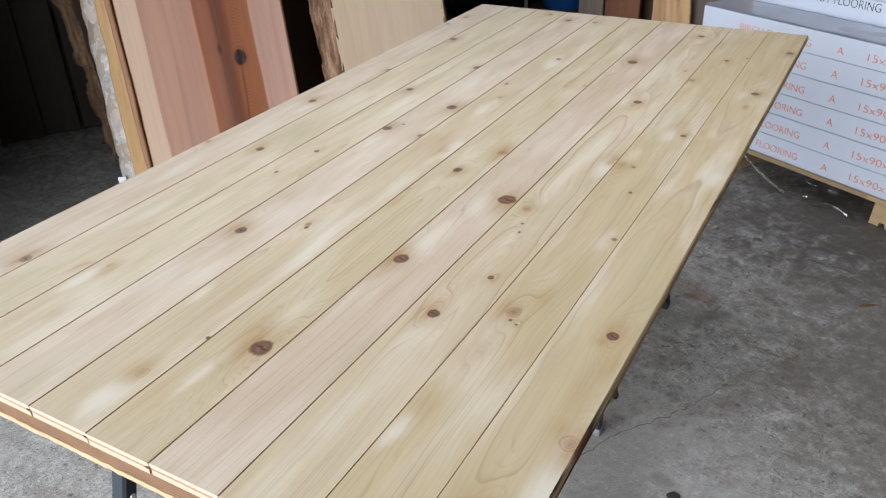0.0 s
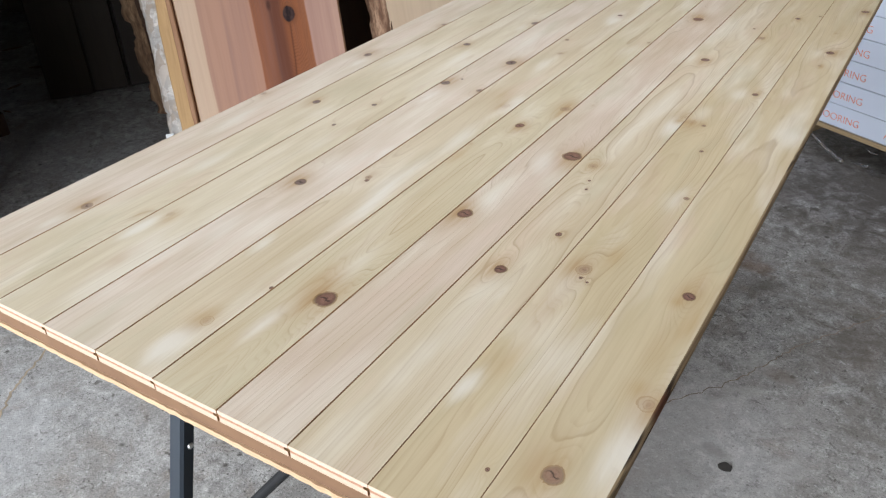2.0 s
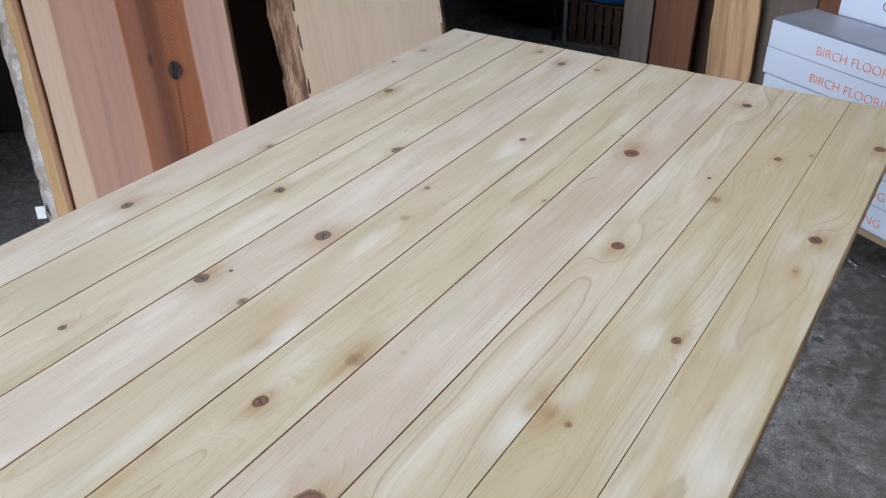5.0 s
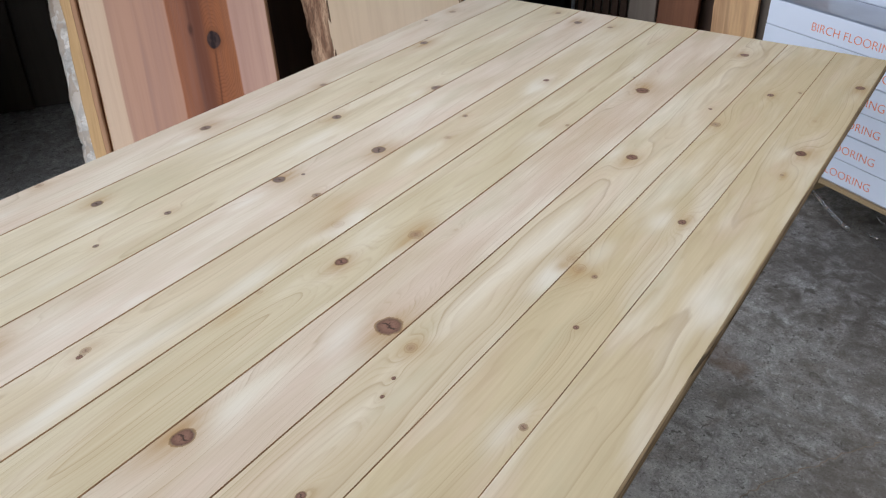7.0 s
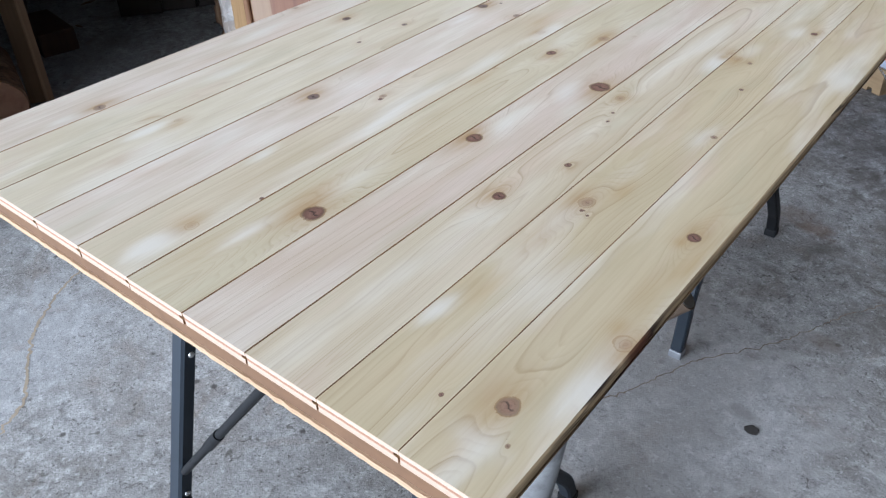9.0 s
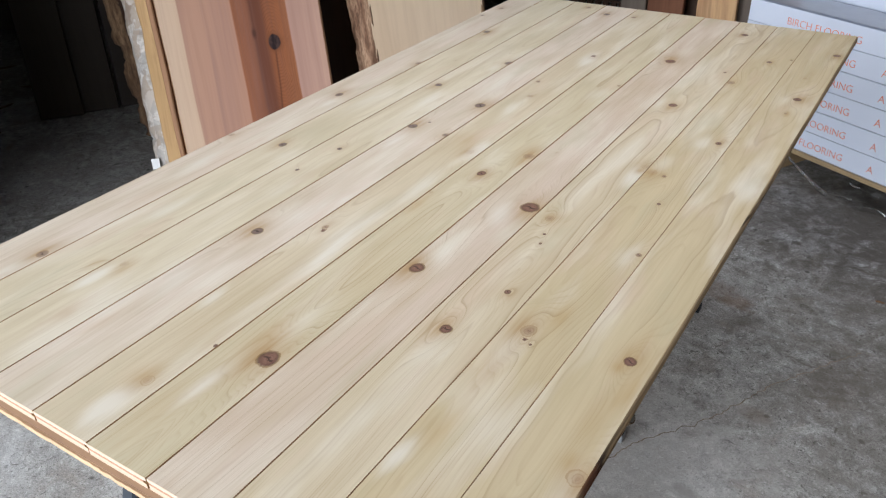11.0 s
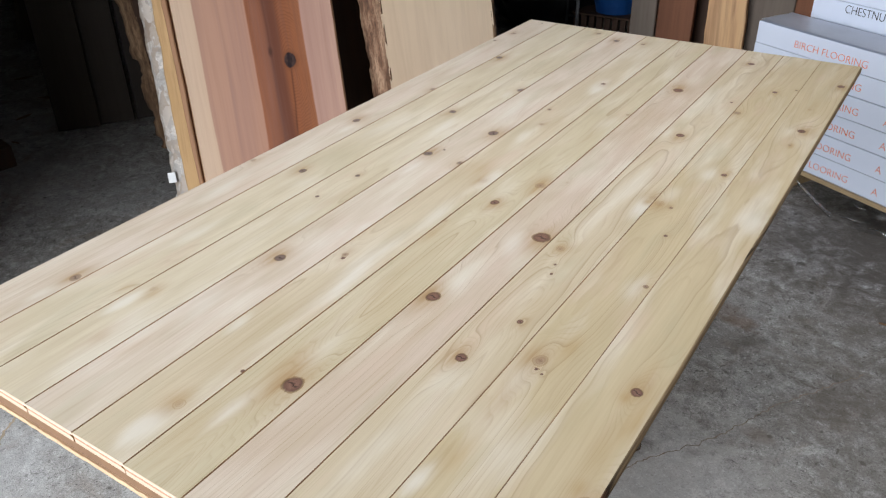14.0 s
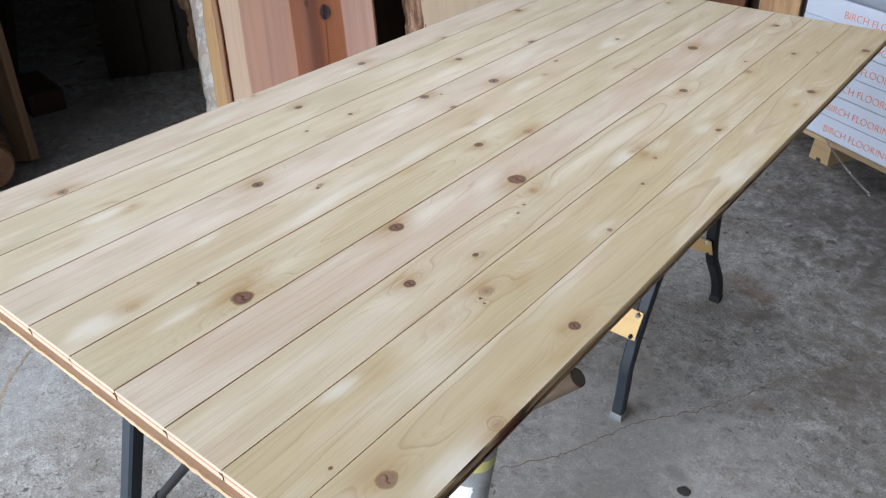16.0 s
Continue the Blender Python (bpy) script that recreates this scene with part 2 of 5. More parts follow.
def mat_wane():
    """The table's long side: a tan sawn edge with brown bands, dark torn streaks and a strip of bark near one end."""
    m = Mat("waney_board_side", 0.8)
    sep = m.n("SeparateXYZ")
    m.put(m.coord(), sep.inputs[0])
    fibre = m.noise(m.coord((200, 5, 260)), 1.0, 4, 0.6, 0.3)
    rip = m.noise(m.coord((60, 9, 130)), 1.0, 3, 0.55, 0.6)
    z = m.math("ADD", m.math("MULTIPLY", sep.outputs[2], 66.6), m.math("MULTIPLY", m.math("SUBTRACT", rip, 0.5), 0.35))
    col = m.ramp(m.math("ADD", z, 1.0), [(0.0, (0.40, 0.27, 0.15)), (0.30, (0.46, 0.315, 0.18)), (0.40, (0.10, 0.057, 0.032)), (0.50, (0.28, 0.17, 0.09)), (0.58, (0.50, 0.35, 0.195)), (1.0, (0.56, 0.41, 0.24))])
    col = m.mix(m.ramp(fibre, [(0.46, 0.0), (0.66, 0.7)]), col, (0.13, 0.075, 0.042))
    along = m.ramp(sep.outputs[1], [(0.06, 0.0), (0.12, 1.0), (0.24, 1.0), (0.30, 0.0), (0.70, 0.0), (0.76, 0.8), (0.90, 0.8), (0.96, 0.0)])
    col = m.mix(m.math("MULTIPLY", along, m.ramp(rip, [(0.46, 0.0), (0.55, 1.0)])), col, (0.030, 0.016, 0.012))
    knot = m.ramp(m.math("ABSOLUTE", m.math("SUBTRACT", sep.outputs[1], 0.215)), [(0.012, 0.9), (0.03, 0.0)])
    col = m.mix(knot, col, (0.16, 0.060, 0.030))
    m.color(col)
    return m.bump(m.math("ADD", fibre, rip), 0.6, 0.0015).m


def mat_wood(name, light, mid, deep, across=60.0, along=3.0, rough=0.65, axis=1, line=0.5):
    """A generic board: grain along the local axis, two scales of variation."""
    m = Mat(name, rough)
    s1 = [across] * 3
    s1[axis] = along
    s2 = [across * 0.16] * 3
    s2[axis] = along * 0.35
    a = m.noise(m.coord(s1), 1.0, 5, 0.6, 0.4)
    b = m.noise(m.coord(s2), 1.0, 3, 0.5, 0.8)
    col = m.mix(m.ramp(b, [(0.3, 0.0), (0.7, 1.0)]), light, mid)
    col = m.mix(m.math("MULTIPLY", m.ramp(a, [(0.45, 0.0), (0.72, 1.0)]), line), col, deep)
    info = m.n("ObjectInfo")
    col = m.mix(0.25, col, m.mix(info.outputs["Random"], light, deep))
    m.color(col)
    return m.bump(a, 0.25, 0.0015).m


def mat_concrete():
    m = Mat("worn_concrete", 0.78)
    p = m.coord()
    big = m.noise(p, 1.1, 4, 0.6, 0.6)
    mid = m.noise(p, 5.5, 6, 0.68, 0.9)
    fine = m.noise(p, 30.0, 7, 0.72, 0.5)
    grit = m.noise(p, 230.0, 3, 0.7)
    col = m.ramp(fine, [(0.30, (0.12, 0.113, 0.106)), (0.45, (0.275, 0.266, 0.254)), (0.55, (0.365, 0.355, 0.340)), (0.68, (0.54, 0.53, 0.515))])
    col = m.mix(m.ramp(mid, [(0.42, 0.0), (0.62, 0.72)]), col, (0.165, 0.147, 0.127))
    col = m.mix(m.ramp(big, [(0.48, 0.0), (0.66, 0.40)]), col, (0.47, 0.465, 0.46))
    rust = m.noise(p, 3.7, 5, 0.65, 1.4)
    col = m.mix(m.ramp(rust, [(0.57, 0.0), (0.70, 0.40)]), col, (0.20, 0.145, 0.10))
    chalk = m.noise(p, 8.0, 8, 0.78, 2.0)
    col = m.mix(m.ramp(chalk, [(0.56, 0.0), (0.70, 0.40)]), col, (0.58, 0.58, 0.58))
    dirt = m.noise(p, 17.0, 7, 0.78, 1.0)
    col = m.mix(m.ramp(dirt, [(0.58, 0.0), (0.70, 0.6)]), col, (0.115, 0.10, 0.085))
    col = m.mix(m.ramp(grit, [(0.34, 0.90), (0.43, 0.0)]), col, (0.06, 0.055, 0.05))
    speck = m.noise(p, 150.0, 4, 0.8)
    col = m.mix(0.6, col, m.ramp(speck, [(0.34, 0.20), (0.46, 0.48), (0.56, 0.58), (0.66, 0.95)]), "OVERLAY")
    flake = m.noise(p, 70.0, 3, 0.6, 0.5)
    col = m.mix(m.ramp(flake, [(0.62, 0.0), (0.68, 0.55)]), col, (0.60, 0.60, 0.59))
    pit = m.noise(p, 34.0, 4, 0.65, 1.2)
    col = m.mix(m.ramp(pit, [(0.61, 0.0), (0.66, 0.75)]), col, (0.085, 0.075, 0.065))
    for scale, cut in ((19.0, 0.80), (55.0, 0.72)):
        cell = m.n("TexVoronoi")
        m.put(p, cell.inputs["Vector"])
        cell.inputs["Scale"].default_value = scale
        spot = m.ramp(m.math("ADD", cell.outputs["Distance"], m.math("MULTIPLY", m.math("SUBTRACT", grit, 0.5), 0.12)), [(0.10, 0.85), (0.18, 0.0)])
        pick = m.n("SeparateColor")
        m.put(cell.outputs["Color"], pick.inputs[0])
        keep = m.ramp(pick.outputs[0], [(cut, 0.0), (cut + 0.02, 1.0)], "CONSTANT")
        col = m.mix(m.math("MULTIPLY", spot, keep), col, (0.07, 0.062, 0.055))
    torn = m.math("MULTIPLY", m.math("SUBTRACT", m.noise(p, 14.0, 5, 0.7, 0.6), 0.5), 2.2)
    # stains; wide dark ovals mix dirt and painted falloff, wide pale ones paint light
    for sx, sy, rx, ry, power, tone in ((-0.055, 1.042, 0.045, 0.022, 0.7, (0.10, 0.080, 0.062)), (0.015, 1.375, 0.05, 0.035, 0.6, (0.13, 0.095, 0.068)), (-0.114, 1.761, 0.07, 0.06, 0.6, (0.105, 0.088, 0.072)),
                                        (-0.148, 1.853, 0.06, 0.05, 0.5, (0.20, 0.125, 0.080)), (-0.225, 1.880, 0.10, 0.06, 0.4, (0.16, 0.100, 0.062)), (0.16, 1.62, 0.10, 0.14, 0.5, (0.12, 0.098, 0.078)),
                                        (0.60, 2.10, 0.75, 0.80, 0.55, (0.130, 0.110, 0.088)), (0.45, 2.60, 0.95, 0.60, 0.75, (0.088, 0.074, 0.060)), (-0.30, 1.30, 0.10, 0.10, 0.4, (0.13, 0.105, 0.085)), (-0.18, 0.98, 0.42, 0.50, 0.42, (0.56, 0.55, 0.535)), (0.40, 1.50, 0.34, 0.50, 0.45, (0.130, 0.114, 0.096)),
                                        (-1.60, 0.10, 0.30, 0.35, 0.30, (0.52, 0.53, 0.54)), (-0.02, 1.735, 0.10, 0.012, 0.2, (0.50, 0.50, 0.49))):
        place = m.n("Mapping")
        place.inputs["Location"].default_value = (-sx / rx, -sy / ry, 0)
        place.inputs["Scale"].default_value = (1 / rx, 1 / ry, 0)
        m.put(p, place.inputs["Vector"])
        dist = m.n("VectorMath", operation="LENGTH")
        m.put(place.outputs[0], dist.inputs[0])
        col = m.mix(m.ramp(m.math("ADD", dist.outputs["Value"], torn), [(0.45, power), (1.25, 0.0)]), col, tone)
    m.color(col)
    m.put(m.ramp(mid, [(0.3, 0.85), (0.7, 0.55)]), m.b.inputs["Roughness"])
    return m.bump(m.math("ADD", m.math("MULTIPLY", fine, 0.9), grit), 0.5, 0.003).m


def mat_plain(name, c, rough=0.5, metal=0.0, vary=0.25, scale=40.0, dark=None):
    m = Mat(name, rough, metal)
    f = m.noise(m.coord(), scale, 5, 0.65)
    g = m.noise(m.coord(), scale * 0.12, 3, 0.6, 0.5)
    d = dark or tuple(x * 0.55 for x in c)
    col = m.mix(m.math("MULTIPLY", m.ramp(f, [(0.45, 0.0), (0.75, 1.0)]), vary), c, d)
    col = m.mix(m.math("MULTIPLY", m.ramp(g, [(0.45, 0.0), (0.70, 1.0)]), vary), col, d)
    m.color(col)
    m.put(m.ramp(g, [(0.3, max(0.05, rough - 0.1)), (0.7, min(1.0, rough + 0.12))]), m.b.inputs["Roughness"])
    return m.bump(f, 0.12, 0.001).m


def mat_slab_face():
    """Cedar slab: pale sapwood, rosy wood, an orange heart band with rings round one dark knot."""
    m = Mat("cedar_slab_face", 0.85)
    m.b.inputs["Specular IOR Level"].default_value = 0.12
    sep = m.n("SeparateXYZ")
    m.put(m.coord(), sep.inputs[0])
    wob = m.noise(m.coord((5, 1.5, 5)), 1.0, 3)
    x = m.math("ADD", sep.outputs[0], m.math("MULTIPLY", m.math("SUBTRACT", wob, 0.5), 0.028))
    y = m.math("SUBTRACT", sep.outputs[1], 0.617)
    dx = m.math("SUBTRACT", sep.outputs[0], 0.030)
    ragged = m.noise(m.coord((60, 25, 20)), 1.0, 3)
    r = m.math("SQRT", m.math("ADD", m.math("POWER", dx, 2.0), m.math("POWER", m.math("MULTIPLY", y, 0.80), 2.0)))
    r = m.math("ADD", r, m.math("MULTIPLY", m.math("SUBTRACT", ragged, 0.5), 0.007))
    streak = m.noise(m.coord((75, 2.0, 20)), 1.0, 4, 0.6, 0.3)
    broad = m.noise(m.coord((13, 0.7, 4)), 1.0, 3)
    soft = m.noise(m.coord((30, 1.1, 4)), 1.0, 3, 0.5, 0.4)
    f = m.math("ADD", m.math("MULTIPLY", x, 1.6667), 0.6667)
    band = m.ramp(f, [(0.0, (0.56, 0.405, 0.30)), (0.181, (0.54, 0.385, 0.275)), (0.187, (0.415, 0.240, 0.170)), (0.495, (0.385, 0.212, 0.148)),
                      (0.503, (0.260, 0.094, 0.043)), (0.585, (0.200, 0.068, 0.032)), (0.605, (0.110, 0.042, 0.028)), (0.665, (0.130, 0.048, 0.029)),
                      (0.700, (0.230, 0.080, 0.036)), (0.820, (0.265, 0.100, 0.045)), (0.828, (0.370, 0.220, 0.172)), (1.0, (0.410, 0.252, 0.192))])
    rosy = m.ramp(f, [(0.181, 0.0), (0.188, 1.0)])
    heart = m.ramp(f, [(0.497, 0.0), (0.509, 1.0), (0.812, 1.0), (0.828, 0.0)])
    # rings round the knot, drawn out along the board
    far = m.math("SQRT", m.math("ADD", m.math("POWER", m.math("MULTIPLY", dx, 18.0), 2.0), m.math("POWER", m.math("MULTIPLY", y, 7.0), 2.0)))
    figure = m.noise(m.coord((26, 9.0, 6)), 1.0, 3, 0.55, 0.5)
    swirl = m.math("FRACT", m.math("ADD", m.math("MULTIPLY", far, 12.0), m.math("ADD", m.math("MULTIPLY", figure, 3.2), m.math("MULTIPLY", wob, 3.0))))
    ringline = m.math("MULTIPLY", m.ramp(swirl, [(0.0, 0.15), (0.25, 0.0), (0.6, 0.25), (0.88, 0.85), (1.0, 0.15)]), heart)
    col = m.mix(m.math("MULTIPLY", ringline, m.ramp(figure, [(0.35, 0.35), (0.62, 0.80)])), band, (0.125, 0.046, 0.022))
    col = m.mix(m.math("MULTIPLY", m.ramp(soft, [(0.48, 0.0), (0.70, 0.60)]), m.math("MULTIPLY", rosy, m.math("SUBTRACT", 1.0, heart))), col, (0.285, 0.165, 0.135))
    col = m.mix(m.math("MULTIPLY", m.ramp(streak, [(0.46, 0.0), (0.70, 1.0)]), m.math("ADD", 0.12, m.math("MULTIPLY", heart, 0.35))), col, (0.150, 0.066, 0.044))
    col = m.mix(m.math("MULTIPLY", m.ramp(broad, [(0.48, 0.0), (0.75, 1.0)]), m.math("MULTIPLY", rosy, 0.35)), col, (0.300, 0.170, 0.140))
    slit = m.math("ABSOLUTE", m.math("SUBTRACT", m.math("ADD", dx, m.math("MULTIPLY", y, -0.05)), m.math("MULTIPLY", m.math("SUBTRACT", wob, 0.5), 0.03)))
    slit = m.math("MULTIPLY", m.ramp(slit, [(0.001, 0.65), (0.005, 0.0)]), m.ramp(m.math("ADD", y, 0.5), [(0.20, 0.0), (0.26, 1.0), (0.47, 1.0), (0.48, 0.0)]))
    col = m.mix(slit, col, (0.060, 0.024, 0.015))
    col = m.mix(m.ramp(r, [(0.022, 0.85), (0.036, 0.0)]), col, (0.165, 0.060, 0.028))
    knot = m.mix(m.ramp(ragged, [(0.42, 0.0), (0.60, 1.0)]), (0.022, 0.014, 0.014), (0.055, 0.032, 0.028))
    col = m.mix(m.ramp(r, [(0.0205, 1.0), (0.0235, 0.0)]), col, knot)
    small = m.math("SQRT", m.math("ADD", m.math("POWER", m.math("ADD", sep.outputs[0], 0.036), 2.0), m.math("POWER", m.math("MULTIPLY", m.math("SUBTRACT", sep.outputs[1], 0.655), 0.45), 2.0)))
    col = m.mix(m.ramp(small, [(0.004, 0.85), (0.010, 0.0)]), col, (0.070, 0.030, 0.022))
    m.color(col)
    return m.bump(streak, 0.10, 0.001).m


def mat_bark(name, base, light, deep, patch=None):
    m = Mat(name, 0.9)
    p = m.coord((0.7, 1.4, 0.7) if patch else (2.4, 0.45, 2.4))
    a = m.noise(p, 15.0, 5, 0.62, 0.3)
    b = m.noise(p, 95.0, 4, 0.7)
    c = m.noise(p, 6.0, 3, 0.6, 0.5)
    col = m.ramp(a, [(0.32, deep), (0.48, base), (0.64, light)])
    col = m.mix(m.math("MULTIPLY", m.ramp(b, [(0.40, 1.0), (0.52, 0.0)]), 0.5), col, deep)
    col = m.mix(m.math("MULTIPLY", m.ramp(c, [(0.5, 0.0), (0.68, 1.0)]), 0.5), col, base)
    if patch:
        big = m.noise(m.coord((1, 0.75, 1)), 13.0, 4, 0.6, 1.0)
        col = m.mix(m.ramp(big, [(0.50, 0.0), (0.54, 0.80)], "EASE"), col, patch)
        cell = m.n("TexVoronoi")
        bend = m.n("VectorMath", operation="ADD")
        m.put(m.coord((0.8, 0.5, 0.8)), bend.inputs[0])
        m.put(m.math("MULTIPLY", a, 0.05), bend.inputs[1])
        m.put(bend.outputs[0], cell.inputs["Vector"])
        cell.inputs["Scale"].default_value = 34.0
        plate = m.n("SeparateColor")
        m.put(cell.outputs["Color"], plate.inputs[0])
        col = m.mix(m.ramp(plate.outputs[0], [(0.50, 0.0), (0.64, 0.45)]), col, (0.68, 0.61, 0.555))
        col = m.mix(m.ramp(plate.outputs[1], [(0.70, 0.0), (0.82, 0.45)]), col, (0.30, 0.285, 0.275))
        col = m.mix(m.ramp(plate.outputs[2], [(0.86, 0.0), (0.93, 0.60)]), col, (0.22, 0.14, 0.09))
    m.color(col)
    return m.bump(m.math("ADD", a, m.math("MULTIPLY", b, 0.3)), 0.14 if patch else 0.5, 0.004).m


def mat_film(gloss=0.05, name="clear_film"):
    """Clear wrapping film, creased: mostly seen through, with sharp glints."""
    m = Mat(name, 0.12)
    t = m.n("BsdfTransparent")
    t.inputs[0].default_value = (0.80, 0.81, 0.82, 1)
    g = m.n("BsdfGlossy")
    g.inputs["Roughness"].default_value = 0.20
    crease = m.noise(m.coord((13, 6, 9)), 1.0, 2, 0.5, 0.8)
    bp = m.n("Bump")
    bp.inputs["Strength"].default_value = 0.35
    bp.inputs["Distance"].default_value = 0.01
    m.put(crease, bp.inputs["Height"])
    m.t.links.new(bp.outputs[0], g.inputs["Normal"])
    mx = m.n("MixShader")
    m.put(m.ramp(crease, [(0.42, gloss * 0.4), (0.70, gloss)]), mx.inputs[0])
    m.t.links.new(t.outputs[0], mx.inputs[1])
    m.t.links.new(g.outputs[0], mx.inputs[2])
    m.t.links.new(mx.outputs[0], m.t.nodes["Material Output"].inputs[0])
    return m.m


PLANK, END = mat_plank(), mat_end_grain()
EDGE = mat_wane()
SIDE = mat_wood("weathered_board_side", (0.46, 0.27, 0.13), (0.36, 0.20, 0.09), (0.13, 0.07, 0.035), 300, 3.5, 0.7, 1, 0.9)
PLY_CORE = mat_wood("brown_board_edge", (0.185, 0.103, 0.055), (0.155, 0.084, 0.045), (0.09, 0.05, 0.03), 30, 30, 0.8, 0, 0.4)
PLY_SKIN = mat_wood("pale_veneer_edge", (0.60, 0.42, 0.27), (0.52, 0.35, 0.21), (0.30, 0.18, 0.10), 300, 20, 0.8, 0, 0.7)
CONCRETE = mat_concrete()
SAND = mat_plain("sandy_crack_fill", (0.40, 0.325, 0.235), 0.95, 0, 0.6, 70)
CRACK = mat_plain("earth_filled_crack", (0.27, 0.215, 0.165), 0.95, 0, 0.9, 90)
STEEL = mat_plain("blue_grey_painted_steel", (0.024, 0.031, 0.041), 0.5, 0.15, 0.5, 30, (0.025, 0.03, 0.036))
BLACK = mat_plain("black_painted_steel", (0.010, 0.0105, 0.012), 0.6, 0.0, 0.4, 40)
WORN = mat_plain("bare_worn_metal", (0.42, 0.43, 0.45), 0.45, 0.8, 0.5, 90)
BRASS = mat_plain("yellow_zinc_plate", (0.54, 0.37, 0.165), 0.55, 0.35, 0.35, 22, (0.45, 0.26, 0.09))
BOLT = mat_plain("zinc_bolt", (0.62, 0.62, 0.60), 0.3, 0.9, 0.2, 90)
CARD = mat_plain("brown_cardboard", (0.15, 0.105, 0.072), 0.85, 0, 0.35, 50)
PVC = mat_plain("scuffed_grey_plastic", (0.42, 0.425, 0.43), 0.45, 0, 0.85, 28, (0.12, 0.115, 0.11))
TAPE = mat_plain("yellow_tape", (0.60, 0.55, 0.20), 0.35, 0, 0.4, 40)
PAPER = mat_plain("white_paper", (0.82, 0.82, 0.82), 0.7, 0, 0.08, 60)
CARTON = mat_plain("white_carton", (0.63, 0.68, 0.80), 0.42, 0, 0.14, 9, (0.52, 0.57, 0.69))
CARTON_TOP = mat_plain("film_wrapped_carton_top", (0.60, 0.63, 0.71), 0.3, 0, 0.25, 12)
ORANGE = mat_plain("orange_print", (0.80, 0.24, 0.13), 0.6, 0, 0.1, 200)
INK = mat_plain("black_print", (0.03, 0.03, 0.035), 0.6, 0, 0.1, 200)
PALLET = mat_wood("pallet_softwood", (0.52, 0.38, 0.22), (0.45, 0.31, 0.17), (0.28, 0.17, 0.09), 90, 4, 0.75, 0)
FILM = mat_film()
FOLD = mat_film(0.55, "bunched_clear_film")
CEDAR = mat_slab_face()
CEDAR_SIDE = mat_wood("cedar_slab_side", (0.46, 0.26, 0.14), (0.33, 0.16, 0.08), (0.15, 0.07, 0.04), 70, 3)
HONEY = mat_wood("honey_sapwood", (0.60, 0.385, 0.185), (0.44, 0.265, 0.115), (0.24, 0.125, 0.055), 60, 4, 0.7, 1, 0.7)
RED_BARK = mat_bark("red_brown_bark", (0.19, 0.100, 0.060), (0.44, 0.275, 0.175), (0.055, 0.028, 0.018))
WHITE_BARK = mat_bark("grey_white_bark", (0.60, 0.555, 0.515), (0.74, 0.70, 0.66), (0.33, 0.28, 0.24), (0.40, 0.315, 0.25))
BROWN_BARK = mat_bark("brown_bark", (0.20, 0.115, 0.065), (0.34, 0.21, 0.12), (0.06, 0.035, 0.022))
BEIGE = mat_wood("beige_slab_face", (0.80, 0.63, 0.455), (0.73, 0.545, 0.375), (0.50, 0.34, 0.22), 26, 1.6, 0.6, 1, 0.4)
UMBER = mat_wood("dark_umber_board", (0.085, 0.045, 0.028), (0.06, 0.032, 0.021), (0.03, 0.017, 0.012), 45, 2, 0.7, 2)
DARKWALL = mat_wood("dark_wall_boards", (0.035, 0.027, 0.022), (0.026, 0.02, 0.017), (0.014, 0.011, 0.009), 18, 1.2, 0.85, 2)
CEIL = mat_plain("dusty_ceiling_board", (0.22, 0.205, 0.19), 0.9, 0, 0.3, 6)
BLUE = mat_plain("blue_plastic", (0.012, 0.075, 0.26), 0.4, 0, 0.3, 20)
SOOT = mat_plain("black_plastic_sack", (0.010, 0.010, 0.011), 0.4, 0, 0.5, 10)
GROUND = mat_plain("outdoor_asphalt", (0.06, 0.06, 0.058), 0.9, 0, 0.4, 8)
LEAF = mat_plain("dry_wood_chip", (0.16, 0.10, 0.06), 0.9, 0, 0.5, 80)
STONE = mat_plain("dark_grit", (0.06, 0.055, 0.05), 0.9, 0, 0.5, 80)


# ---- mesh helpers ----
def mesh_of(bm, name, *mats, smooth=False):
    me = bpy.data.meshes.new(name)
    bm.to_mesh(me)
    bm.free()
    for k in mats:
        me.materials.append(k)
    if smooth:
        for p in me.polygons:
            p.use_smooth = True
    return me


def part(name, bm, material, parent=None, label="", smooth=False):
    ob = new(name, mesh_of(bm, name, *(material if isinstance(material, (list, tuple)) else (material,)), smooth=smooth))
    if parent is not None:
        ob.parent = parent
    return tagged(ob, label)


def thing(name, label, category, at=None, group="", kind=""):
    e = new(name)
    if at is not None:
        e.matrix_world = at
    return tagged(e, label, category, group, kind)


def box_bm(sx, sy, sz, at=(0, 0, 0), bevel=0.002, bm=None, turn=None, seg=2):
    """A box with softened edges, centred at 'at'."""
    b = bmesh.new()
    bmesh.ops.create_cube(b, size=1.0)
    bmesh.ops.scale(b, vec=(sx, sy, sz), verts=b.verts)
    if bevel:
        bmesh.ops.bevel(b, geom=b.edges[:], offset=bevel, segments=seg, affect="EDGES", profile=0.6)
    m = Matrix.Translation(at)
    if turn is not None:
        m = m @ turn
    bmesh.ops.transform(b, matrix=m, verts=b.verts)
    if bm is None:
        return b
    tmp = bpy.data.meshes.new("tmp")
    b.to_mesh(tmp)
    b.free()
    bm.from_mesh(tmp)
    bpy.data.meshes.remove(tmp)
    return bm


def rod_bm(a, b, r, seg=20, r2=None, bm=None, caps=True):
    a, b = Vector(a), Vector(b)
    d = b - a
    bm = bm or bmesh.new()
    m = Matrix.Translation((a + b) / 2) @ d.to_track_quat("Z", "Y").to_matrix().to_4x4()
    bmesh.ops.create_cone(bm, cap_ends=caps, segments=seg, radius1=r, radius2=r if r2 is None else r2, depth=d.length, matrix=m)
    return bm


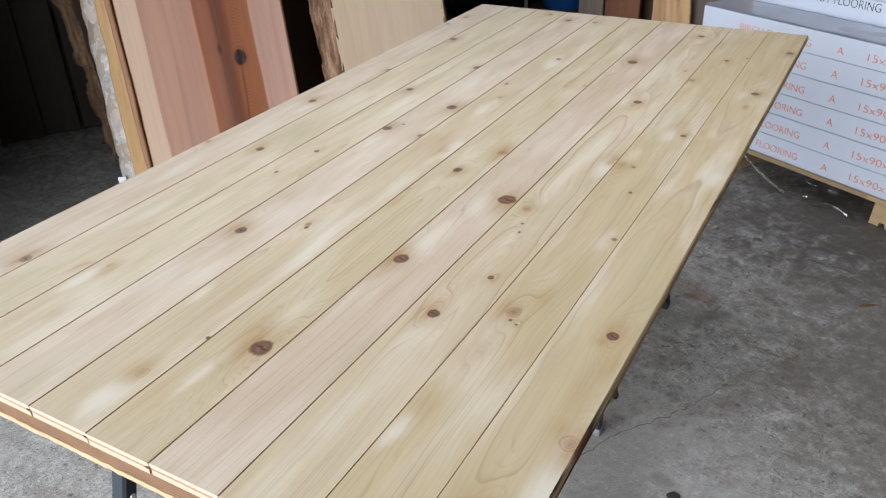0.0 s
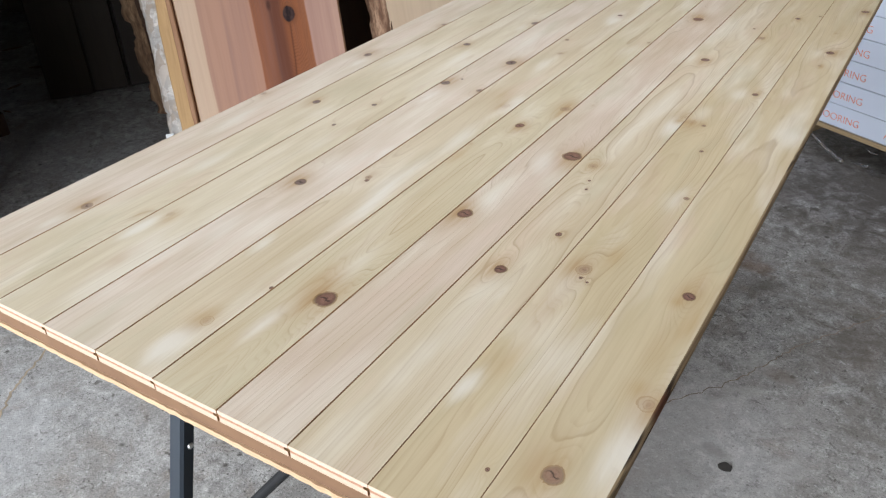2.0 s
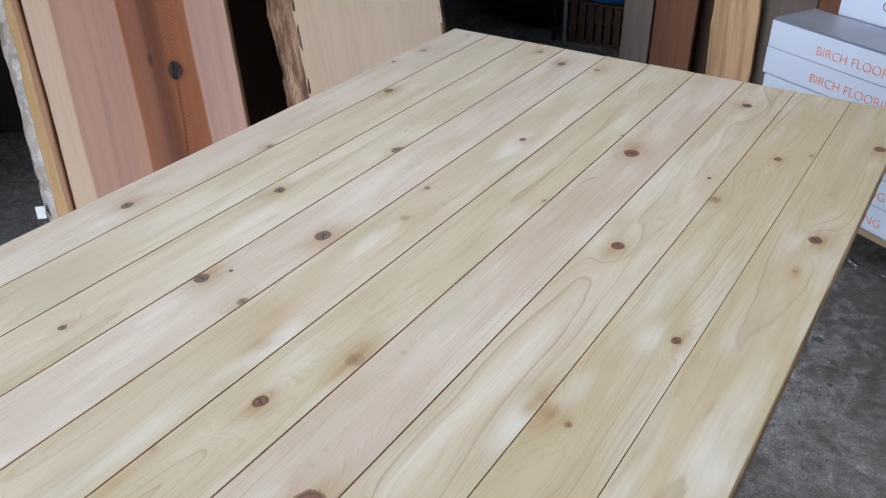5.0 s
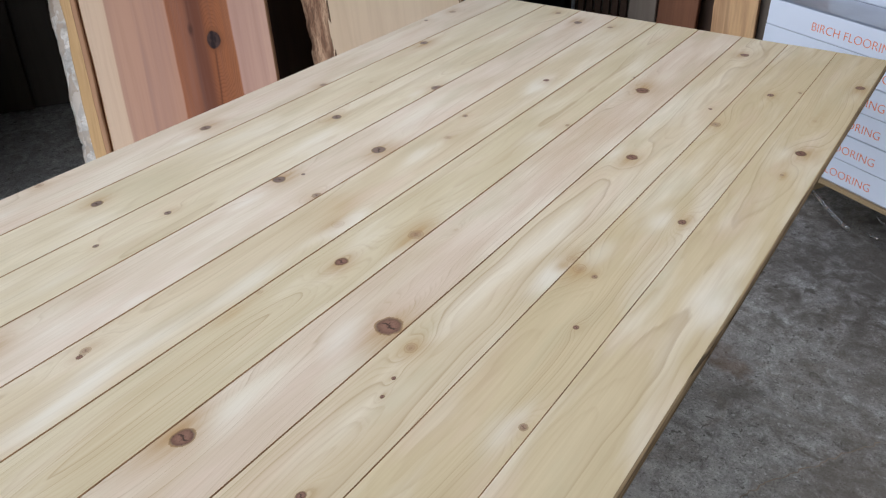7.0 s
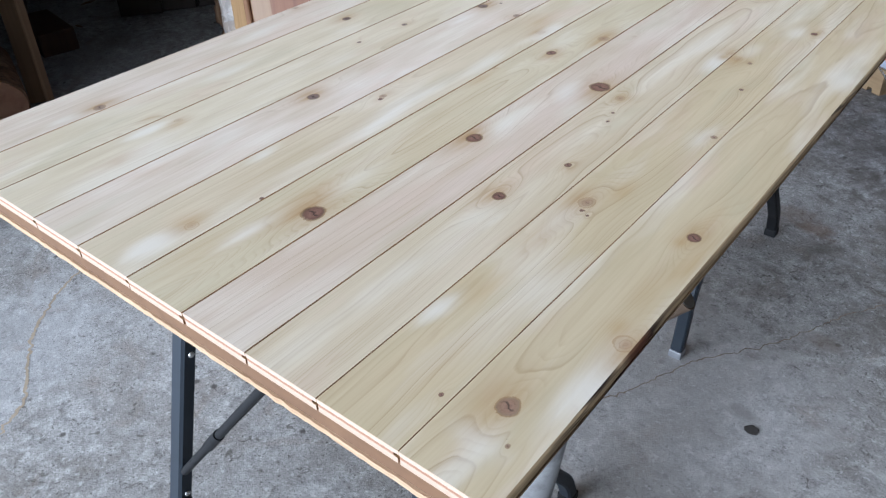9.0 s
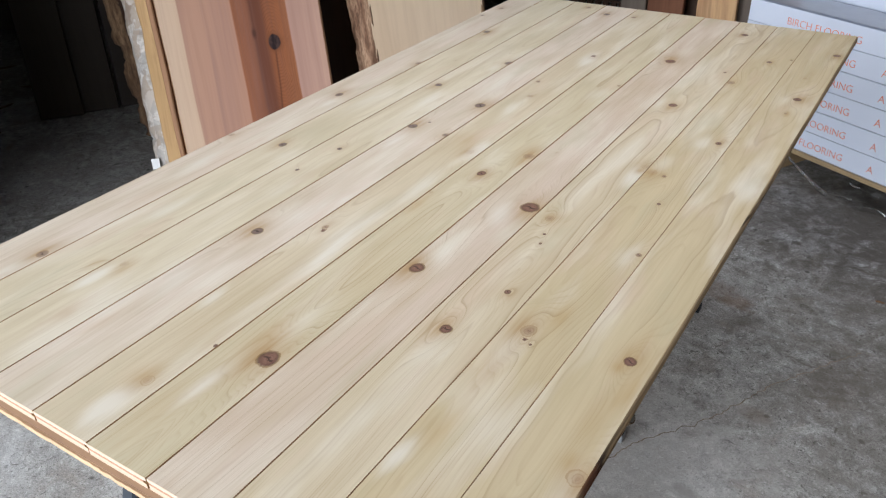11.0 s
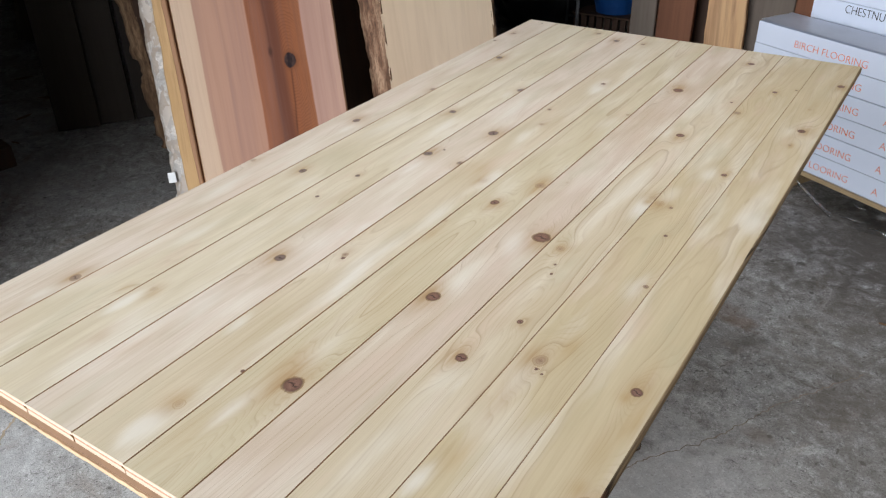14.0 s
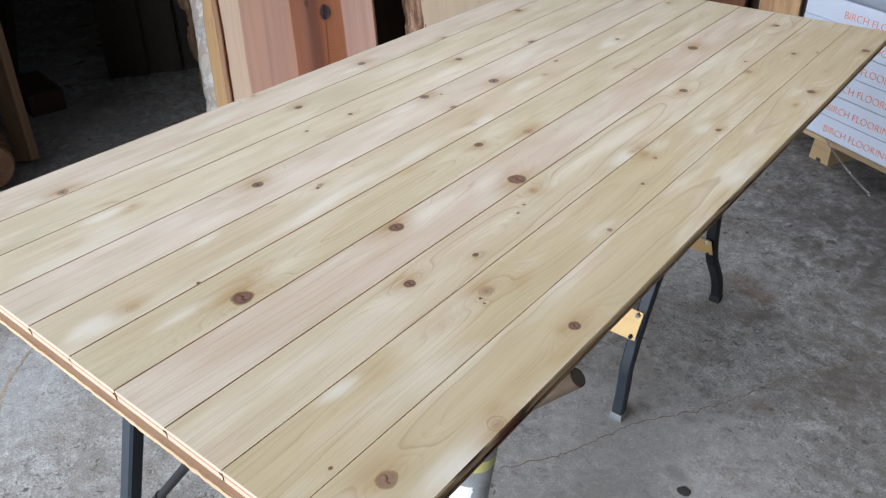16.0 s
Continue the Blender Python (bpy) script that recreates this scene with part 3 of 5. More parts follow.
def sweep_rect(points, wx, wy, xdir=(1, 0, 0)):
    """A rectangular bar swept along a bent line."""
    bm = bmesh.new()
    pts = [Vector(p) for p in points]
    x = Vector(xdir).normalized()
    rows = []
    c = min(wx, wy) * 0.16
    outline = [(-wx / 2 + c, -wy / 2), (wx / 2 - c, -wy / 2), (wx / 2, -wy / 2 + c), (wx / 2, wy / 2 - c), (wx / 2 - c, wy / 2), (-wx / 2 + c, wy / 2), (-wx / 2, wy / 2 - c), (-wx / 2, -wy / 2 + c)]
    for i, p in enumerate(pts):
        d = (pts[min(i + 1, len(pts) - 1)] - pts[max(i - 1, 0)]).normalized()
        y = d.cross(x).normalized()
        rows.append([bm.verts.new(p + x * a + y * b) for a, b in outline])
    for r, s in zip(rows, rows[1:]):
        for i in range(8):
            bm.faces.new((r[i], r[(i + 1) % 8], s[(i + 1) % 8], s[i]))
    bm.faces.new(rows[0][::-1])
    bm.faces.new(rows[-1])
    bmesh.ops.recalc_face_normals(bm, faces=bm.faces)
    return bm


def smooth_line(points, n=6):
    """Rounded line through the given points."""
    pts = [Vector(p) for p in points]
    out = []
    for i in range(len(pts) - 1):
        p0, p1, p2, p3 = pts[max(i - 1, 0)], pts[i], pts[i + 1], pts[min(i + 2, len(pts) - 1)]
        for k in range(n):
            t = k / n
            out.append(0.5 * ((2 * p1) + (p2 - p0) * t + (2 * p0 - 5 * p1 + 4 * p2 - p3) * t * t + (3 * p1 - p0 - 3 * p2 + p3) * t ** 3))
    return out + [pts[-1]]


def live_edge_bm(left, right, length, thick, rows=60, wob_l=0.0, wob_r=0.0, seed=0.0, base=0.0):
    """A slab standing in its own plane: x across, y along, front face at z = 0; edges may wander and lean."""
    bm = bmesh.new()
    rr = []
    for i in range(rows + 1):
        q = base + (length - base) * i / rows
        l = left + wob_l * (noise.noise((q * 3.1, seed, 0)) + 0.5 * noise.noise((q * 11, seed, 3)))
        r = right + wob_r * (noise.noise((q * 2.7, seed + 9, 0)) + 0.5 * noise.noise((q * 10, seed, 7)))
        c = min(0.004, thick * 0.2)
        rr.append([bm.verts.new(v) for v in ((l, q, -c), (l + c, q, 0), (r - c, q, 0), (r, q, -c), (r, q, -thick), (l, q, -thick))])
    for a, b in zip(rr, rr[1:]):
        for i in range(6):
            bm.faces.new((a[i], a[(i + 1) % 6], b[(i + 1) % 6], b[i]))
    bm.faces.new(rr[0][::-1])
    bm.faces.new(rr[-1])
    bmesh.ops.recalc_face_normals(bm, faces=bm.faces)
    return bm


def bark_bm(x0, x1, length, depth, rows=150, cols=12, seed=0.0, rough=0.012, base=0.0):
    """A rounded strip of bark along a slab's edge: from x0 (outer) to x1 (inner), bulging out at the outer side."""
    bm = bmesh.new()
    grid = []
    for i in range(rows + 1):
        q = base + (length - base) * i / rows
        edge = rough * 1.4 * noise.noise((q * 4.5, seed, 0)) + rough * 0.7 * noise.noise((q * 19, seed, 1)) + rough * 0.35 * noise.noise((q * 60, seed, 2))
        chip = noise.noise((q * 9, seed, 8))
        edge += rough * (1.1 if chip > 0.22 else -0.5 if chip < -0.15 else 0.0)
        line = []
        for j in range(cols + 1):
            s = j / cols
            a = s * math.pi * 0.5
            x = x0 + edge + (x1 - x0 - edge) * s
            z = -depth * (1 - math.sin(a)) ** 1.3
            f = noise.noise((x * 26, q * 13, seed)) * 0.6 + noise.noise((x * 80, q * 42, seed)) * 0.3
            line.append(bm.verts.new((x, q, z + rough * (0.30 * f + (0.25 if noise.noise((x * 17, q * 10, seed + 4)) > 0.12 else 0.0)) * (1 - s * 0.6))))
        grid.append(line)
    for a, b in zip(grid, grid[1:]):
        for j in range(cols):
            bm.faces.new((a[j], a[j + 1], b[j + 1], b[j]))
    back = [[bm.verts.new((v[0].co.x + 0.012, v[0].co.y, -depth - 0.01)), bm.verts.new((x1, v[0].co.y, -depth - 0.01))] for v in grid]
    for a, b, ga, gb in zip(back, back[1:], grid, grid[1:]):
        bm.faces.new((a[0], ga[0], gb[0], b[0]))
        bm.faces.new((a[1], a[0], b[0], b[1]))
        bm.faces.new((ga[-1], a[1], b[1], gb[-1]))
    bmesh.ops.recalc_face_normals(bm, faces=bm.faces)
    return bm


def leaning(foot, heading, lean, roll=0.0):
    """Pose of a slab whose foot is on the floor: x along its width, y up its length, z out of its face."""
    th, ln = radians(heading), radians(lean)
    u = Vector((math.cos(th), math.sin(th), 0))
    w = Vector((-math.sin(th) * math.sin(ln), math.cos(th) * math.sin(ln), math.cos(ln)))
    n = u.cross(w)
    m = Matrix(((u.x, w.x, n.x, 0), (u.y, w.y, n.y, 0), (u.z, w.z, n.z, 0), (0, 0, 0, 1)))
    return Matrix.Translation(foot) @ m @ pose(0, 0, 0, 0, 0, roll)


def text_bm(words, height, width, thick=0.0006):
    """Lettering in the built-in font, scaled to a cap height and a width, lying in x-z and facing -y."""
    cu = bpy.data.curves.new("letters", "FONT")
    cu.body = words
    cu.extrude = 0.001
    cu.offset = -0.018
    ob = bpy.data.objects.new("letters", cu)
    scene.collection.objects.link(ob)
    dg = bpy.context.evaluated_depsgraph_get()
    me = bpy.data.meshes.new_from_object(ob.evaluated_get(dg))
    bm = bmesh.new()
    bm.from_mesh(me)
    bpy.data.objects.remove(ob)
    bpy.data.curves.remove(cu)
    bpy.data.meshes.remove(me)
    xs = [v.co.x for v in bm.verts]
    ys = [v.co.y for v in bm.verts]
    x0, x1, y0, y1 = min(xs), max(xs), min(ys), max(ys)
    for v in bm.verts:
        v.co = Vector(((v.co.x - x0) / (x1 - x0) * width, -thick if v.co.z > 0 else thick, (v.co.y - y0) / (y1 - y0) * height))
    return bm


# ---- the building ----
floor = tagged(new("floor", None), "worn grey concrete workshop floor with stains and painted light falloff", "floor", kind="structure")
bm = bmesh.new()
bmesh.ops.create_grid(bm, x_segments=8, y_segments=8, size=1)
bmesh.ops.scale(bm, vec=(6.0, 6.0, 1), verts=bm.verts)
bmesh.ops.translate(bm, vec=(-1.0, 0.7, 0), verts=bm.verts)
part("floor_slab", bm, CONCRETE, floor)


def crack(points, width, seed, parent, fill=CRACK):
    pts = smooth_line([(x, y, 0.0) for x, y in points], 16)
    bm = bmesh.new()
    prev = None
    for i, p in enumerate(pts):
        d = (pts[min(i + 1, len(pts) - 1)] - pts[max(i - 1, 0)]).normalized()
        side = Vector((-d.y, d.x, 0))
        p = p + side * 0.012 * noise.noise((i * 0.31, seed, 0)) + side * 0.006 * noise.noise((i * 1.1, seed, 5))
        w = width * (0.55 + 0.9 * abs(noise.noise((i * 0.47, seed, 2))))
        row = [bm.verts.new(p + side * w + Vector((0, 0, 0.0008))), bm.verts.new(p - side * w + Vector((0, 0, 0.0008)))]
        if prev:
            bm.faces.new((prev[0], row[0], row[1], prev[1]))
        prev = row
    bmesh.ops.recalc_face_normals(bm, faces=bm.faces)
    return part("crack", bm, fill, parent)


crack([(-0.386, 0.802), (-0.292, 0.937), (-0.232, 1.073), (-0.185, 1.159), (-0.099, 1.268), (-0.022, 1.406), (0.028, 1.509), (0.107, 1.626), (0.208, 1.775)], 0.0020, 1.0, floor)
crack([(-1.29, -0.05), (-1.334, 0.011), (-1.378, 0.083), (-1.494, 0.157), (-1.581, 0.219), (-1.667, 0.323), (-1.726, 0.433), (-1.80, 0.60)], 0.005, 4.0, floor, SAND)

ground = tagged(new("ground", None), "dark asphalt yard outside the workshop", "ground", kind="structure")
bm = bmesh.new()
bmesh.ops.create_grid(bm, x_segments=4, y_segments=4, size=1500)
bmesh.ops.translate(bm, vec=(0, 0, -0.06), verts=bm.verts)
part("yard", bm, GROUND, ground)


def wall(name, size, at, label, mat=DARKWALL):
    ob = part(name, box_bm(*size, at, 0.004), mat)
    return tagged(ob, label, "wall", kind="structure")


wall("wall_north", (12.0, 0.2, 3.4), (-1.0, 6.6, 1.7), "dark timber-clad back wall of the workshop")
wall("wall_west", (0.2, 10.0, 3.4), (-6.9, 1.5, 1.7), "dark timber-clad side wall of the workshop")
# unseen wall, kept pale so it bounces light onto the table's right edge
wall("wall_east", (0.2, 10.0, 3.4), (4.9, 1.5, 1.7), "unseen side wall of the workshop, pale to bounce light", CEIL)
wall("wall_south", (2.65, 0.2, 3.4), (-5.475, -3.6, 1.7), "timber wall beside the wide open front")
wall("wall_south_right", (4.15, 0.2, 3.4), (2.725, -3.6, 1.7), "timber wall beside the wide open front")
# unseen wall added to block door daylight from the left corner
wall("wall_partition", (4.60, 0.15, 3.4), (-4.50, 0.065, 1.7), "unseen dark cross wall added to shade the left corner")
# the ceiling pieces leave an unseen opening for the added fill lamp
for name, size, at in (("ceiling", (5.85, 10.4, 0.15), (-4.075, 1.5, 3.475)), ("ceiling_east", (4.55, 10.4, 0.15), (2.725, 1.5, 3.475)),
                       ("ceiling_north", (1.6, 4.0, 0.15), (-0.35, 4.70, 3.475)), ("ceiling_south", (1.6, 3.9, 0.15), (-0.35, -1.75, 3.475))):
    tagged(part(name, box_bm(*size, at, 0.004), CEIL), "dusty board ceiling of the workshop, left open for an added fill lamp", "ceiling", kind="structure")

# ---- the work table: board, planks, trestles ----
TOP, NP, W, LEN, THICK = 0.855, 10, 0.09, 1.797, 0.015

under = thing("support_board", "brown plywood sheet under the planks with pale bottom veneer", "plywood sheet", pose(-0.45, 0.9, 0))
part("core", box_bm(0.881, 1.790, 0.0235, (-0.0055, 0, TOP - THICK - 0.01275), 0.0008), PLY_CORE, under)
bm = bmesh.new()
N = 240
ring = []
for i in range(N + 1):
    x = -0.447 + 0.882 * i / N
    e = -0.897 - 0.0010 * abs(noise.noise((x * 14, 3, 0))) - 0.0012 * noise.noise((x * 90, 1, 0))
    ring.append([bm.verts.new((x, e, TOP - THICK - 0.0250)), bm.verts.new((x, 0.896, TOP - THICK - 0.0250)), bm.verts.new((x, 0.896, TOP - THICK - 0.0335)), bm.verts.new((x, e + 0.001, TOP - THICK - 0.0335 - 0.001 * noise.noise((x * 40, 8, 0))))])
for a, b in zip(ring, ring[1:]):
    for i in range(4):
        bm.faces.new((a[i], a[(i + 1) % 4], b[(i + 1) % 4], b[i]))
bm.faces.new(ring[0])
bm.faces.new(ring[-1][::-1])
bmesh.ops.recalc_face_normals(bm, faces=bm.faces)
part("bottom_veneer", bm, PLY_SKIN, under, "pale ragged veneer edge")


def plank(index, tone, pith, depth, spacing, knots, label, patches=(), wander=0.012):
    """One tongued floorboard. knots: (across, along, radius, darkness) with across counted from the table's right edge.
    patches: (across, along, half width, half length, strength), pale where positive and amber where negative."""
    tight = 0.55 if index < 3 else 0.8 if index == 3 else 1.0
    x0, x1 = -W * index + 0.0004 * tight, -W * (index - 1) - 0.0004 * tight
    cx = (x0 + x1) / 2
    nx, ny = 34, 700
    ch = 0.0007 * tight
    y0 = 0.0008 * noise.noise((index * 7.3, 0, 0))
    y1 = LEN + 0.003 * noise.noise((index * 3.9, 2, 0))
    top = np.linspace(x0 + ch, x1 - ch, nx)
    # profile across: left side, top, right side with the groove
    px = np.concatenate(([x0 + 0.0012, x0 + 0.0012, x0, x0], top, [x1, x1, x1 - 0.005, x1 - 0.005, x1 - 0.0008, x1 - 0.0008]))
    pz = np.concatenate(([-THICK, -0.0045, -0.004, -ch], np.zeros(nx), [-ch, -0.0045, -0.0050, -0.0085, -0.0090, -THICK]))
    if index == 1:
        px[-6:] = (x1 + 0.0012, x1 + 0.0030, x1 - 0.0015, x1 - 0.0015, x1 + 0.0028, x1 + 0.0020)
        pz[-6:] = (-0.0014, -0.0065, -0.0078, -0.0095, -0.0108, -THICK)
    n = len(px)
    ys = np.linspace(y0, y1, ny)
    X, Y = np.tile(px, ny), np.repeat(ys, n)
    Z = np.tile(pz, ny)
    co = np.stack((X - cx, Y, Z), 1)
    i, j = np.meshgrid(np.arange(ny - 1), np.arange(n), indexing="ij")
    j2 = (j + 1) % n
    quads = np.stack((i * n + j, i * n + j2, (i + 1) * n + j2, (i + 1) * n + j), -1).reshape(-1, 4)
    me = bpy.data.meshes.new("plank")
    faces = quads.tolist() + [list(range(n))[::-1], list(range((ny - 1) * n, ny * n))]
    me.from_pydata(co.tolist(), [], faces)
    col = np.tile(np.arange(n), ny - 1)
    slot = np.where((col >= 4) & (col < 3 + nx), 0, 2)
    slot = np.concatenate((slot, [1, 1])).astype(np.int32)
    for k in (PLANK, END, EDGE if index == 1 else SIDE):
        me.materials.append(k)
    me.polygons.foreach_set("material_index", slot)
    # fields
    rs = np.random.RandomState(100 + index)
    ph = rs.rand(8) * 6.28
    wob = wander * (np.sin(Y * 1.9 + ph[0]) + 0.6 * np.sin(Y * 4.3 + ph[1]) + 0.25 * np.sin(Y * 9.7 + ph[2]))
    dep = depth * (1.0 + 0.55 * np.sin(Y * 1.4 + ph[3]) + 0.35 * np.sin(Y * 3.6 + ph[4]) + 0.16 * np.sin(Y * 8.8 + ph[5]))
    lat = X - cx - pith - wob
    ring = np.sqrt(lat ** 2 + dep ** 2) / spacing
    ring = ring + 0.35 * np.sin(ring * 1.7 + ph[6]) + 0.25 * np.sin(ring * 0.63 + ph[7])
    best = np.full(len(X), 6.0)
    kx_f, ky_f = np.full(len(X), 6.0), np.full(len(X), 6.0)
    dark = np.zeros(len(X))
    halo = np.zeros(len(X))
    pale = np.zeros(len(X))
    for k, (kx, ky, r, d) in enumerate(knots):
        r = r * (0.66 + 0.16 * d)
        dx, dy = X - kx, Y - ky
        ang = np.arctan2(dy, dx)
        stretch = 1.0 + 0.08 * np.sin(ang * 2 + k) + 0.05 * np.sin(ang * 3 + 2 * k)
        rr = np.sqrt(dx ** 2 + (dy / 1.15) ** 2) / (r * stretch)
        hit = rr < best
        best = np.where(hit, rr, best)
        dark = np.where(hit, d, dark)
        turn = rs.rand() * 1.2 - 0.6
        lx_, ly_ = dx / r, dy / (r * 1.15)
        kx_f = np.where(hit, lx_ * math.cos(turn) - ly_ * math.sin(turn), kx_f)
        ky_f = np.where(hit, lx_ * math.sin(turn) + ly_ * math.cos(turn), ky_f)
        swell = np.exp(-((dx / (2.8 * r)) ** 2 + (dy / (9.0 * r)) ** 2))
        eye = np.exp(-((dx / (1.7 * r)) ** 2 + (dy / (5.0 * r)) ** 2))
        ring = ring + swell * (1.25 * r / spacing) + eye * 1.5 * min(1.0, r / 0.008)
        halo = np.maximum(halo, (0.6 + 0.3 * d) * np.exp(-(((dx + 0.7 * r * math.cos(k * 2.4)) / (1.9 * r)) ** 2 + ((dy + 1.1 * r * math.sin(k * 2.4)) / (3.3 * r)) ** 2)) * min(1.0, r / 0.009))
        side = 1 if rs.rand() > 0.5 else -1
        off, lx, ly = side * (4.0 + 3 * rs.rand()) * r, (1.0 + 0.9 * rs.rand()) * r, (4.0 + 3.5 * rs.rand()) * r
        ox = (rs.rand() - 0.5) * 2.0 * r
        pale = np.maximum(pale, 0.60 * min(1.0, r / 0.011) * np.exp(-(((dx - ox) / lx) ** 2 + ((dy - off) / ly) ** 2)))
    white, amber = np.zeros(len(X)), np.zeros(len(X))
    for k, (bx, by, lx, ly, power) in enumerate(patches):
        bend = 0.25 * lx * np.sin(Y * 21 + k * 1.7)
        blob = abs(power) * np.exp(-(np.abs((X - bx + bend) / lx) ** 1.8 + np.abs((Y - by) / ly) ** 1.8))
        if power > 0:
            white = np.maximum(white, blob)
        else:
            amber = np.maximum(amber, blob)
    grey = np.full(len(X), 0.0 if index < 7 else 0.85)
    for key, val in (("grey", grey), ("white", white), ("amber", amber), ("ring", ring), ("knot_u", kx_f), ("knot_v", ky_f), ("knot", best), ("dark", dark), ("halo", halo), ("pale", pale)):
        me.attributes.new(key, "FLOAT", "POINT").data.foreach_set("value", val.astype(np.float32))
    me.update()
    ob = new("plank", me)
    ob.location = (cx, 0, TOP)
    ob.color = (*tone, 0.85 if index < 6 else 0.55)
    return tagged(ob, label, "plank", "floorboards laid side by side on the table")


CREAM, LIME, ROSE, STRAW = (0.675, 0.575, 0.420), (0.655, 0.570, 0.405), (0.665, 0.545, 0.440), (0.625, 0.515, 0.335)
# LIME and ROSE lightened for the left boards, painting in stronger light there
LIT_LIME, LIT_ROSE = (0.720, 0.635, 0.480), (0.735, 0.630, 0.530)
plank(1, STRAW, 0.004, 0.024, 0.0125, [(-0.049, 0.089, 0.0138, 0.72), (-0.008, 0.210, 0.0150, 0.30), (-0.028, 0.396, 0.0092, 0.95), (-0.040, 1.226, 0.004, 0.6), (-0.035, 1.309, 0.0105, 0.95), (-0.046, 1.439, 0.006, 0.1), (-0.016, 1.624, 0.0105, 0.85), (-0.026, 0.055, 0.003, 0.7)],
      "straw-yellow knotty softwood floorboard with broad arched grain",
      [(0.000, 0.150, 0.024, 0.055, 1.0), (-0.012, 0.882, 0.024, 0.050, 0.9), (-0.060, 1.060, 0.020, 0.040, 0.5), (-0.050, 0.045, 0.030, 0.018, 0.6), (-0.055, 1.30, 0.030, 0.030, 0.5), (-0.012, 0.345, 0.010, 0.045, -0.9), (-0.024, 0.432, 0.007, 0.030, -0.9), (-0.034, 0.380, 0.010, 0.012, -1.0), (-0.020, 0.285, 0.020, 0.050, -0.45), (-0.020, 0.226, 0.012, 0.018, -0.8), (-0.038, 1.224, 0.005, 0.014, -1.2), (-0.044, 1.474, 0.006, 0.045, -0.8)])
plank(2, STRAW, -0.012, 0.020, 0.0110, [(-0.151, 0.389, 0.0135, 0.55), (-0.147, 0.372, 0.0030, 0.95), (-0.137, 0.367, 0.0024, 0.95), (-0.098, 0.614, 0.0055, 0.7), (-0.124, 0.767, 0.0042, 0.9), (-0.148, 0.861, 0.005, 0.7), (-0.170, 0.867, 0.012, 0.15), (-0.109, 1.030, 0.0075, 0.9), (-0.172, 1.345, 0.0105, 0.6), (-0.135, 1.512, 0.0075, 0.95), (-0.096, 1.548, 0.004, 0.7), (-0.100, 0.066, 0.003, 0.8)],
      "straw-yellow knotty softwood floorboard with small dark knots",
      [(-0.167, 0.148, 0.013, 0.030, 0.9), (-0.136, 1.020, 0.022, 0.040, 0.6), (-0.112, 0.605, 0.018, 0.045, 0.6), (-0.165, 0.60, 0.014, 0.05, 0.4), (-0.130, 0.431, 0.010, 0.026, -0.9), (-0.158, 0.310, 0.014, 0.050, -0.7), (-0.152, 0.195, 0.022, 0.032, -0.4), (-0.172, 0.862, 0.012, 0.012, -0.9), (-0.125, 0.10, 0.020, 0.06, -0.3)])
plank(3, CREAM, 0.010, 0.022, 0.0115, [(-0.237, 0.343, 0.0098, 0.95), (-0.210, 0.448, 0.0058, 0.9), (-0.227, 0.575, 0.003, 0.95), (-0.234, 0.601, 0.0032, 0.95), (-0.247, 0.646, 0.0095, 0.4), (-0.185, 0.880, 0.010, 0.1), (-0.235, 1.167, 0.0100, 0.9), (-0.200, 1.401, 0.004, 0.8), (-0.232, 1.690, 0.0098, 0.95)],
      "cream knotty softwood floorboard with curled grain",
      [(-0.195, 0.835, 0.014, 0.045, 0.9), (-0.255, 1.16, 0.015, 0.05, 0.5), (-0.225, 0.17, 0.020, 0.05, 0.4), (-0.190, 0.862, 0.008, 0.012, -0.9), (-0.210, 0.300, 0.012, 0.04, 0.4), (-0.245, 0.648, 0.012, 0.016, -0.7), (-0.20, 0.50, 0.016, 0.07, -0.3)])
plank(4, ROSE, 0.065, 0.030, 0.0060, [(-0.342, 0.437, 0.0137, 0.9), (-0.287, 0.662, 0.0175, 0.85), (-0.325, 1.418, 0.0150, 0.85), (-0.336, 0.86, 0.005, 0.0)],
      "rosy straight-grained softwood floorboard with large red-brown knots",
      [(-0.310, 0.622, 0.024, 0.045, 1.0), (-0.325, 0.475, 0.016, 0.035, 0.6), (-0.345, 1.39, 0.02, 0.05, 0.4)])
plank(5, LIME, -0.004, 0.013, 0.0060, [(-0.382, 0.193, 0.0170, 0.9), (-0.409, 0.727, 0.0097, 0.95), (-0.372, 0.824, 0.0125, 0.55), (-0.446, 0.63, 0.006, 0.2), (-0.366, 1.219, 0.0050, 0.6), (-0.362, 1.47, 0.003, 0.9)],
      "greenish-cream softwood floorboard with fine dark grain lines",
      [(-0.414, 0.122, 0.012, 0.040, 0.8), (-0.430, 0.80, 0.012, 0.06, 0.5), (-0.387, 1.160, 0.016, 0.050, 0.6), (-0.395, 0.70, 0.016, 0.04, 0.4), (-0.420, 0.080, 0.020, 0.070, -0.45), (-0.396, 0.212, 0.022, 0.045, -0.8), (-0.400, 0.390, 0.030, 0.110, -0.40), (-0.444, 0.584, 0.008, 0.030, -1.0), (-0.375, 0.800, 0.012, 0.030, -0.9)])
